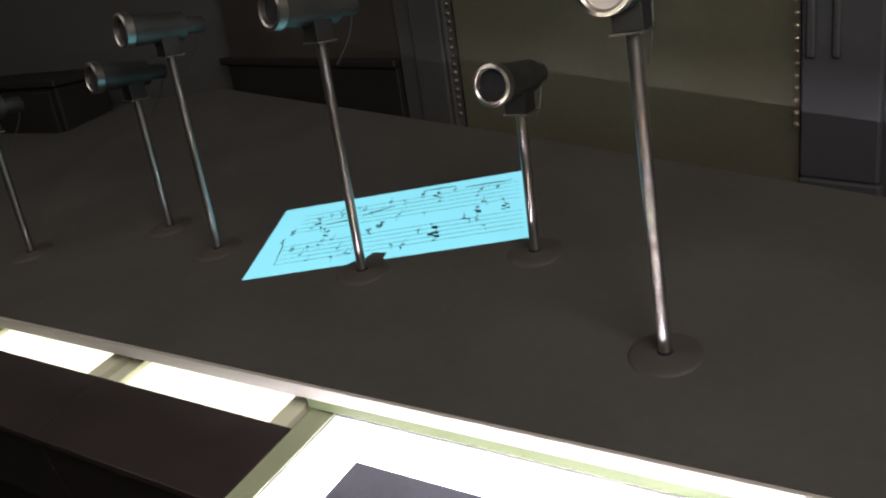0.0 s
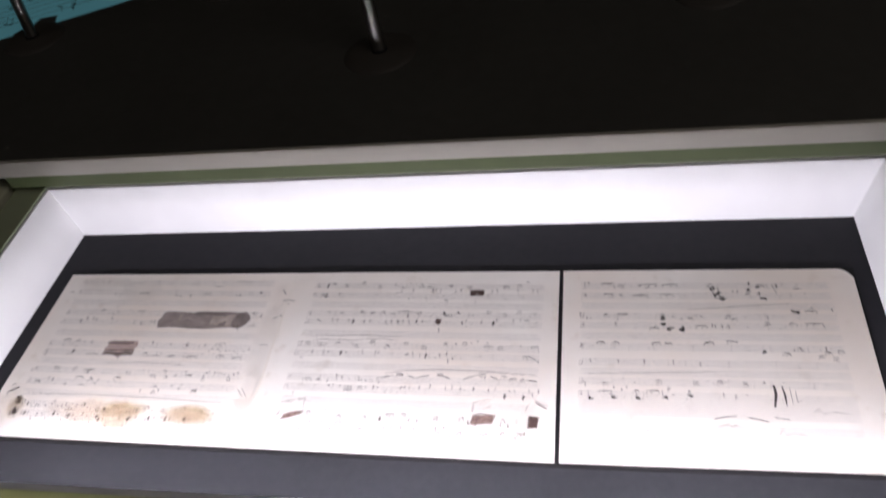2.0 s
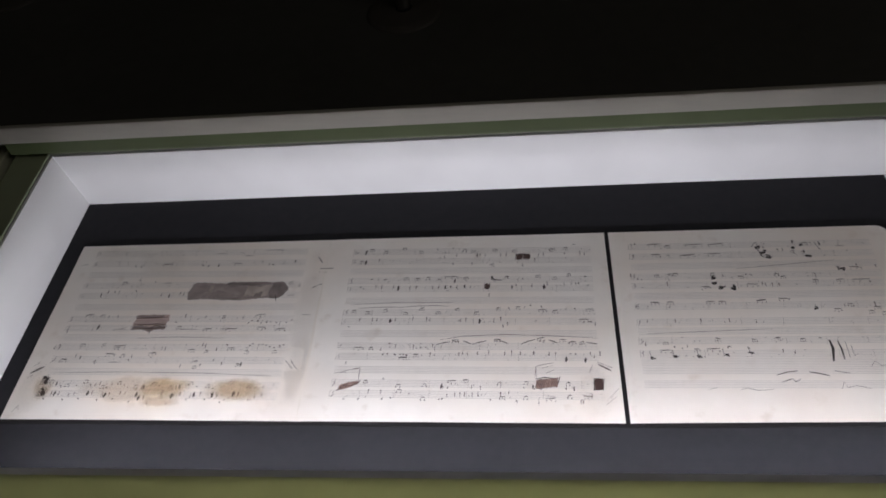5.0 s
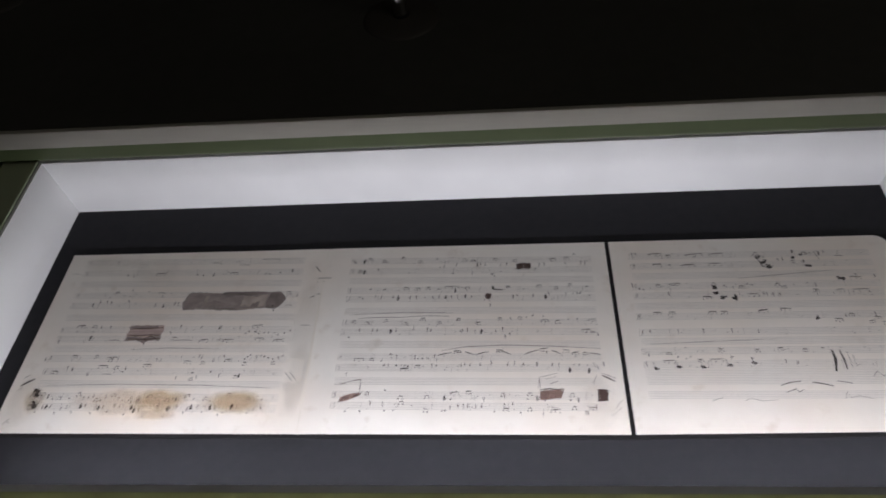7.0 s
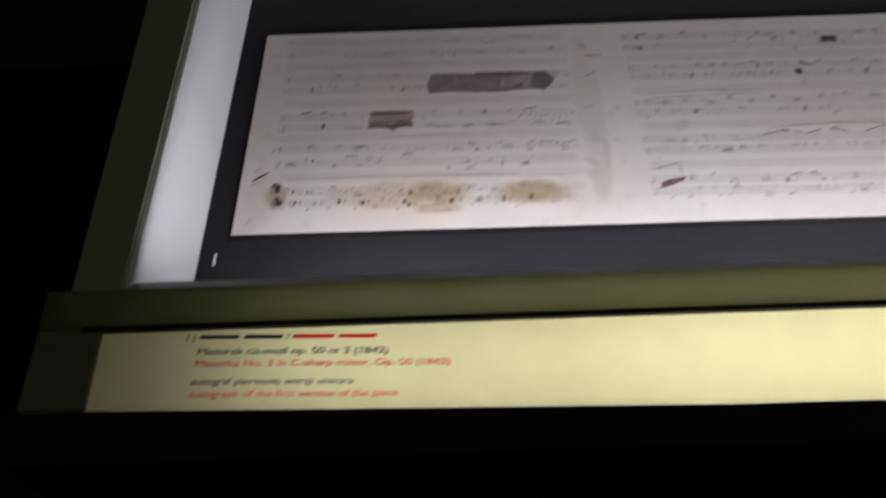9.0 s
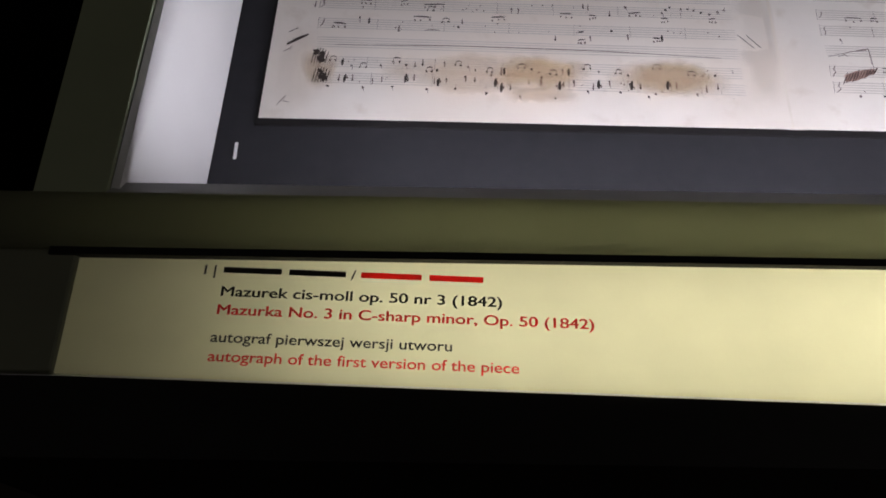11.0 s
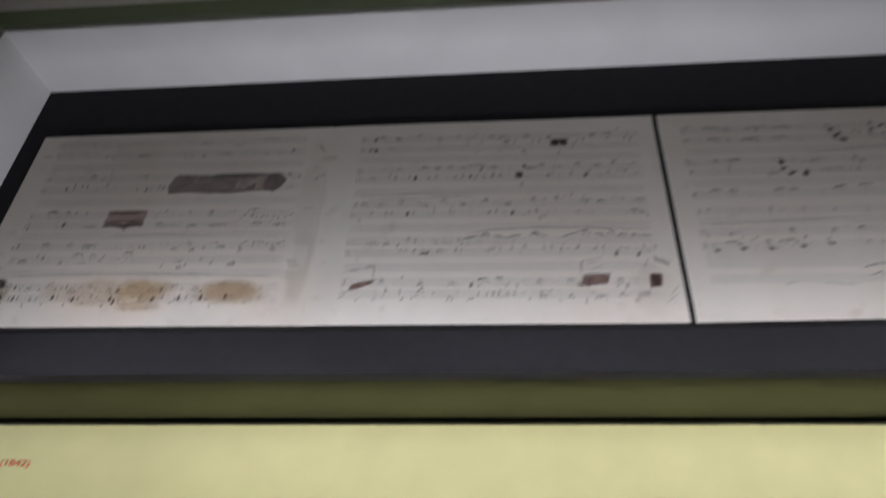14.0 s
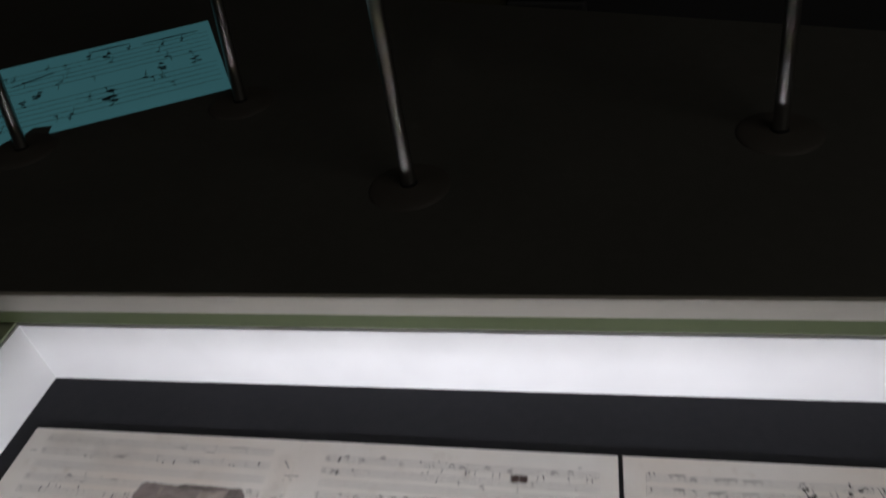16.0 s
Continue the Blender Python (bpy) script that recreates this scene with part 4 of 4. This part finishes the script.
def deletion(x0, x1, y0, y1, rise, step, ink, base=M_RUSTWASH):
    """A struck-out bar: dense slanting pen hatching over a thin wash, rising along the bar."""
    n = int((x1 - x0) / step)
    wash = bmesh.new()
    edge = []
    for k in range(n + 1):
        f = k / n
        bulge = (0.55 + 0.45 * math.sin(math.pi * min(1, 0.15 + f)) if rise > 0.004 else 1.0) * rnd.uniform(0.90, 1.08)
        mid = (y0 + y1) / 2 + rise * (f - 0.5)
        hh = (y1 - y0) / 2 * bulge
        edge.append((x0 + (x1 - x0) * f, mid - hh, mid + hh))
    for (xa, la, ha), (xb, lb, hb) in zip(edge, edge[1:]):
        wash.faces.new([wash.verts.new((x, y, paper_z(x, y) + 0.00004)) for x, y in ((xa, la), (xb, lb), (xb, hb), (xa, ha))])
    part("deletion_wash", wash, base, bif, "red-brown deletion")
    mark(bif, "deletion_hatching", ink, "hatched red-brown deletion", joined=True, strokes=[(step * rnd.uniform(0.35, 0.70), [(x - 0.0016, lo - rnd.uniform(0, 0.0012)), (x + 0.0004, (lo + hi) / 2), (x + 0.0020, hi + rnd.uniform(0, 0.0010))]) for x, lo, hi in edge])


deletion(0.3110, 0.3285, -0.1785, -0.1722, 0.0055, 0.0016, M_RUST)
deletion(0.4890, 0.5080, -0.1790, -0.1700, 0.0022, 0.0017, M_RUST)
deletion(0.5400, 0.5470, -0.1815, -0.1705, 0.0, 0.0015, M_RUSTDARK, M_RUST)
mark(bif, "deletion_outline", M_INK, "", [(0.0012, [(0.4885, -0.1700), (0.497, -0.1685), (0.507, -0.1700)]), (0.0014, [(0.493, -0.1815), (0.494, -0.175)]), (0.0013, [(0.5395, -0.1825), (0.5395, -0.170)]), (0.0012, [(0.5395, -0.170), (0.5475, -0.1705)]), (0.0010, [(0.5475, -0.1705), (0.5470, -0.1820)])])
mark(bif, "insert_strokes", M_FAINT, "", [(0.0005, [(0.3285, -0.1705), (0.3285, -0.1575)]), (0.0009, [(0.3205, -0.1590), (0.3270, -0.1580)]), (0.0006, [(0.310, -0.1630), (0.314, -0.1615), (0.316, -0.1630)]),
     (0.0006, [(0.4895, -0.1680), (0.4890, -0.1590)]), (0.0006, [(0.4940, -0.1590), (0.5040, -0.1560)]), (0.0009, [(0.4980, -0.1640), (0.5050, -0.1610)]), (0.0008, [(0.5360, -0.1640), (0.5390, -0.1560)]), (0.0006, [(0.497, -0.187), (0.505, -0.188)]), (0.0006, [(0.529, -0.1865), (0.538, -0.188)])])
mark(bif, "brown_dash", M_RUST, "", [(0.0016, [(0.5440, -0.1555), (0.5500, -0.1590), (0.5550, -0.1620)])])
mark(bif, "erasure_edge", M_SMEARDARK, "", [(0.0011, [(0.19, -0.0555), (0.205, -0.0550), (0.222, -0.0552)]), (0.0008, [(0.16, -0.0738), (0.19, -0.0745), (0.23, -0.0728)])])
mark(bif, "clef_hatching", M_INK, "", joined=True, strokes=[(0.0009, [(cx - 0.0045 + 0.0015 * k, cy - 0.005), (cx - 0.003 + 0.0015 * k, cy + 0.0055 - 0.0003 * (k - 2) ** 2)]) for cx, cy in ((0.0225, -0.1685), (0.0240, -0.1815)) for k in range(6)])
mark(bif, "long_slur", M_FAINT, "", [(0.0005, [(0.03, -0.1605), (0.10, -0.1600), (0.18, -0.1620), (0.245, -0.1655)]), (0.0005, [(0.10, -0.1215), (0.14, -0.1205), (0.19, -0.1225)]), (0.0005, [(0.31, -0.0850), (0.36, -0.0830), (0.41, -0.0845)])])

# browned paper; the first two areas put the fold's shade into the colour
for x0, x1, y0, y1 in ((0.250, 0.283, -0.2100, -0.0010), (0.256, 0.280, -0.2100, -0.1000), (0.000, 0.090, -0.0260, -0.0010), (-0.0055, 0.030, -0.2090, -0.1450), (0.060, 0.130, -0.0450, -0.0060), (0.520, 0.560, -0.2120, -0.1500)):
    patch(bif, "toned_area", M_TONED, x0, x1, y0, y1, rnd, "faintly browned paper, with fold shade put into the colour", 24, 0.001, 0.000014)
mark(bif, "pencil_mark", M_FAINT, "faint pencil scrawl in the corner", [(0.0005, [(0.0015, -0.2025), (0.0060, -0.1955), (0.0052, -0.1990), (0.0085, -0.2000)]), (0.0005, [(0.0020, -0.1660), (0.0065, -0.1625), (0.0060, -0.1650)])])
# thin line along the fold, slightly darker than the paper
mark(bif, "fold_crease", M_CREASE, "", [(0.0016, [(0.2770 + 0.0002 * math.sin(k * 2.1), -0.2108 + 0.0208 * k) for k in range(11)])])

SGL = [(0.5675, -0.2135), (0.8320, -0.2110), (0.8300, 0.0), (0.5630, 0.0)]
sgl = sheet("music_sheet", "single sheet of handwritten piano music, half-filled last staves", SGL, FZ, PZ)
leaf(sgl, SGL, rnd, worn=True)
staves(sgl, [(0.582, y + 0.0005, 0.808, y - 0.0005) for y in Y3], rnd, SCORE_THREE)
mark(sgl, "chord_cluster", M_INK, "dense chord cluster", [(0.0010, [(0.702, -0.022), (0.706, -0.036), (0.7125, -0.038)])], [(0.7035, -0.0245, 0.0024, 0.0018), (0.707, -0.0315, 0.0028, 0.0018), (0.712, -0.036, 0.0030, 0.0020), (0.7095, -0.029, 0.002, 0.0014)], rnd)
mark(sgl, "chord_cluster", M_INK, "dense chord cluster", [(0.001, [(0.757, -0.019), (0.7605, -0.029)])], [(0.736, -0.026, 0.0024, 0.0016), (0.744, -0.022, 0.0020, 0.0014), (0.748, -0.036, 0.0034, 0.0016)], rnd)
mark(sgl, "chord_cluster", M_INK, "dense chord cluster", [], [(0.658, -0.060, 0.0034, 0.0020), (0.6575, -0.0665, 0.0030, 0.0018), (0.663, -0.0725, 0.0040, 0.0018), (0.6735, -0.0735, 0.0022, 0.0030)], rnd)
mark(sgl, "chord_cluster", M_INK, "dense chord cluster", [], [(0.774, -0.0530, 0.0032, 0.0022), (0.7420, -0.0970, 0.0016, 0.0022)], rnd)
mark(sgl, "long_slur", M_FAINT, "", [(0.0005, [(0.590, -0.1235), (0.64, -0.1215), (0.70, -0.1195)]), (0.0005, [(0.680, -0.0500), (0.720, -0.0465), (0.770, -0.0420)])])
for x, y in ((0.592, -0.149), (0.612, -0.148), (0.633, -0.148), (0.655, -0.147), (0.677, -0.145)):
    mark(sgl, "bass_note", M_INK, "", [(0.0008, [(x - 0.002, y + 0.007), (x - 0.001, y)])], [(x, y, 0.0026, 0.0014)], rnd)
mark(sgl, "final_bars", M_INK, "heavy closing bar lines", [(0.0026, [(0.7450, -0.132), (0.7460, -0.141), (0.7435, -0.154)]), (0.0017, [(0.7515, -0.133), (0.7530, -0.142), (0.7530, -0.152)]), (0.0007, [(0.7575, -0.134), (0.7580, -0.150)]), (0.0006, [(0.7615, -0.137), (0.762, -0.149)])])
mark(sgl, "flourish", M_INK, "pen flourish below the music", [(0.0010, [(0.694, -0.1675), (0.703, -0.1645), (0.712, -0.1635)]), (0.0011, [(0.721, -0.1645), (0.729, -0.166), (0.7375, -0.1685)]), (0.0010, [(0.742, -0.1635), (0.754, -0.1660)]),
     (0.0008, [(0.697, -0.1745), (0.706, -0.171), (0.708, -0.174), (0.713, -0.1715)]), (0.0006, [(0.635, -0.182), (0.644, -0.179)])])
mark(sgl, "faint_scribble", M_FAINT, "faded scribble", [(0.0005, [(0.662, -0.182), (0.668, -0.180), (0.676, -0.1825), (0.689, -0.1815)]), (0.0005, [(0.744, -0.181), (0.747, -0.174), (0.749, -0.180), (0.756, -0.178), (0.767, -0.181)]),
     (0.0005, [(0.772, -0.160), (0.777, -0.154), (0.781, -0.159), (0.789, -0.157), (0.799, -0.159)])])

# ---- neighbouring closed drawers ----
def neighbour(x0, x1):
    d = thing("closed_drawer", "closed display drawer, lit slot above a dark front panel", "drawer", group="closed drawers along the desk")
    part("frame_rail", B(x0, x0 + 0.028, 0.0, 0.103, 0.848, ZR, 0.0015), M_CREAM, d, "cream frame rail")
    part("frame_rail", B(x1 - 0.030, x1, 0.0, 0.103, 0.848, ZR, 0.0015), M_CREAM, d, "cream frame rail")
    part("glowing_floor", B(x0 + 0.028, x1 - 0.030, 0.0, 0.103, 0.846, 0.858), M_SLOT, d, "white slot floor, its lighting given as its own glow")
    part("front_panel", B(x0 - 0.010, x1 + 0.0108, -0.102, 0.034, 0.857, 0.8685, 0.0012), M_DARKPANEL, d, "dark brown top panel")
    part("front_board", B(x0 - 0.009, x1 + 0.009, -0.094, 0.0, 0.70, 0.857, 0.004), M_BLACK, d, "black drawer front")
    part("pull", B((x0 + x1) / 2 - 0.012, (x0 + x1) / 2 + 0.012, -0.100, -0.094, 0.848, 0.854, 0.002), M_DARKPANEL, d, "small dark pull")
    return d


# emission on the slot floors stands in for the light inside closed drawers
M_SLOT = glow("slot_light_glow", (0.95, 0.95, 0.72), 0.11)
neighbour(-0.467, -0.089)
neighbour(-0.875, -0.489)
neighbour(-1.29, -0.895)


# ---- tube lamps on poles ----
def tube_stand(x, y, height, yaw, pitch, lens, label, lean=0.0):
    foot = DESK @ Vector((x, y, 0.914))
    st = thing("tube_stand", label, "lamp stand", Matrix.Translation(foot) @ pose(0, 0, 0, 0, lean), group="tube heads on poles on the desk")
    tilt = pose(0, 0, 0, 0, -lean) @ pose(0, 0, 0, SLOPE)
    part("foot_plate", lathe(bmesh.new(), [(0.001, 0.0), (0.043, 0.0), (0.0425, 0.0010), (0.0395, 0.0028), (0.030, 0.0038), (0.010, 0.0045), (0.001, 0.0045)], 48, tilt), M_DISC, st, "round grey foot plate", smooth=True)
    part("collar", lathe(bmesh.new(), [(0.001, 0.0), (0.0092, 0.0), (0.0092, 0.005), (0.0082, 0.006), (0.001, 0.006)], 24), M_MOUNT, st, "black collar", smooth=True)
    part("pole", tube(bmesh.new(), (0, 0, 0.005), (0, 0, height + 0.012), 0.0075, seg=28), M_CHROME, st, "brushed steel pole", smooth=True)
    hd = pose(0, 0, height + 0.012, 0, 0, yaw)
    bm = bmesh.new()
    box(bm, -0.0165, 0.0165, -0.0155, 0.0155, 0.0020, 0.036, 0.0012)
    bm.transform(hd)
    part("bracket", bm, M_BRACKET, st, "square dark metal block")
    bm = B(-0.019, 0.019, -0.018, 0.018, 0.0, 0.0018, 0.0004)
    bm.transform(hd)
    part("bracket_plate", bm, M_RING, st, "bright steel base plate")
    ax = hd @ Matrix.Translation((0, 0, 0.048)) @ pose(0, 0, 0, 90 + pitch)
    bm = lathe(bmesh.new(), [(0.019, -0.034), (0.0235, -0.032), (0.0235, 0.010), (0.0245, 0.012), (0.0245, 0.030), (0.0258, 0.034), (0.0258, 0.062)], 40, ax)
    barrel = part("barrel", bm, M_GUN, st, "grey metal tube", smooth=True)
    bm = lathe(bmesh.new(), [(0.0215, 0.064), (0.0215, 0.073), (0.0240, 0.075), (0.0282, 0.073), (0.0282, 0.060), (0.0258, 0.058)], 40, ax)
    part("rim", bm, M_RING, barrel, "bright steel rim", smooth=True)
    part("lens", lathe(bmesh.new(), [(0.0005, 0.0675), (0.012, 0.0670), (0.0216, 0.066)], 32, ax), M_LENS if lens else M_DARKLENS, barrel, "round lens", smooth=True)
    part("rear_cap", lathe(bmesh.new(), [(0.001, -0.070), (0.0125, -0.070), (0.0145, -0.067), (0.0145, -0.034), (0.001, -0.0335)], 28, ax), M_GUN, barrel, smooth=True)
    bm = bmesh.new()
    prev = Vector((0.004, 0.062, 0.050))
    for k in range(1, 9):
        f = k / 8
        p = Vector((0.004 + 0.004 * f, 0.062 - 0.046 * f + 0.012 * math.sin(f * math.pi), 0.050 - 0.085 * f))
        tube(bm, prev, p, 0.0012, seg=6)
        prev = p
    bm.transform(hd)
    part("cable", bm, M_GUN, st, "thin cable", smooth=True)
    return st


tube_stand(0.350, 0.238, 0.352, 3, -4, True, "steel pole with a grey tube head and pale lens", -2.7)
tube_stand(-0.165, 0.332, 0.343, -14, -6, False, "tall steel pole with a cyan-lit grey tube head")
tube_stand(0.091, 0.432, 0.198, 0, -4, False, "short steel pole with a bright-rimmed tube head")
tube_stand(-0.515, 0.349, 0.336, -14, -4, False, "tall steel pole with a grey tube head")
tube_stand(-0.715, 0.407, 0.246, -12, -6, False, "short steel pole with a dim tube head")
tube_stand(0.722, 0.322, 0.345, 10, -4, False, "steel pole with a grey tube head near the desk's end")
tube_stand(-0.99, 0.262, 0.240, -10, -4, False, "short steel pole at the desk's dark end")

# ---- projected music page, built as a glowing sheet on the desk ----
proj = thing("projected_page", "cyan projected page of printed music, built as a glowing sheet on the desk", "projection")
PR = [Vector((-0.373, 0.267)), Vector((0.062, 0.474)), Vector((-0.066, 0.705)), Vector((-0.479, 0.503))]
def on_page(u, v):
    q = (PR[0] * (1 - u) + PR[1] * u) * (1 - v) + (PR[3] * (1 - u) + PR[2] * u) * v
    return (q.x, q.y)


# the notch is a tube head's shadow, cut out of the lit outline
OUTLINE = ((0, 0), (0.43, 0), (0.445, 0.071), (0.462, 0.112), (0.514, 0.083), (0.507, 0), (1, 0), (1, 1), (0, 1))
part("glowing_light_field", prism(bmesh.new(), [on_page(u, v) for u, v in OUTLINE], 0.914, 0.9146), M_PROJ, proj)
for v0, v1, u0 in ((0.142, 0.382, 0.09), (0.575, 0.83, 0.11)):
    for k in range(5):
        v = v0 + (v1 - v0) * k / 4
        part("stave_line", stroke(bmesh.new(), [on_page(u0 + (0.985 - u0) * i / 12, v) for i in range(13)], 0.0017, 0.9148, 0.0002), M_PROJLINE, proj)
for u, v, s in ((0.243, 0.486, 0.9), (0.241, 0.387, 0.5), (0.133, 0.319, 0.7), (0.073, 0.467, 0.6), (0.454, 0.479, 1.1), (0.415, 0.412, 0.9), (0.56, 0.113, 0.4), (0.61, 0.309, 0.5), (0.677, 0.247, 1.6), (0.773, 0.408, 0.7), (0.819, 0.482, 1.1), (0.822, 0.354, 0.5), (0.925, 0.458, 1.0), (0.19, 0.71, 1.0), (0.281, 0.727, 0.5), (0.096, 0.589, 0.9), (0.367, 0.783, 0.5), (0.469, 0.83, 0.5), (0.661, 0.836, 0.9), (0.60, 0.87, 0.6), (0.73, 0.86, 0.5), (0.84, 0.80, 0.5), (0.90, 0.80, 0.5)):
    bm = bmesh.new()
    for k in range(5):
        x, y = on_page(u + rnd.uniform(-0.012, 0.012) * s, v + rnd.uniform(-0.05, 0.05) * s)
        blotch(bm, x, y, 0.0036 * s, 0.0026 * s, 0.9149, rnd, 9, 0.0002)
    stroke(bm, [on_page(u, v - 0.03), on_page(u + 0.003, v + 0.07)], 0.0014, 0.9149, 0.0002)
    part("note", bm, M_PROJINK, proj)
for k in range(34):
    u, v = rnd.uniform(0.12, 0.97), rnd.choice((0.16, 0.26, 0.36, 0.60, 0.70, 0.80)) + rnd.uniform(-0.03, 0.03)
    bm = blotch(bmesh.new(), *on_page(u, v), 0.0030, 0.0022, 0.9149, rnd, 9, 0.0002)
    stroke(bm, [on_page(u + 0.004, v), on_page(u + 0.006, v + rnd.choice((-0.07, 0.08)))], 0.0014, 0.9149, 0.0002)
    part("note", bm, M_PROJINK, proj)
for u0, v0, u1, v1 in ((0.23, 0.63, 0.35, 0.65), (0.367, 0.68, 0.494, 0.757), (0.599, 0.929, 0.73, 0.925), (0.773, 0.875, 0.956, 0.872)):
    part("beam", stroke(bmesh.new(), [on_page(u0, v0), on_page((u0 + u1) / 2, (v0 + v1) / 2 + 0.003), on_page(u1, v1)], 0.0045, 0.9149, 0.0002), M_PROJINK, proj)
part("bar_line", stroke(bmesh.new(), [on_page(0.094, 0.139), on_page(0.086, 0.384), on_page(0.075, 0.47)], 0.002, 0.9149, 0.0002), M_PROJINK, proj)
part("bar_line", stroke(bmesh.new(), [on_page(0.536, 0.63), on_page(0.540, 0.80)], 0.0015, 0.9149, 0.0002), M_PROJLINE, proj)
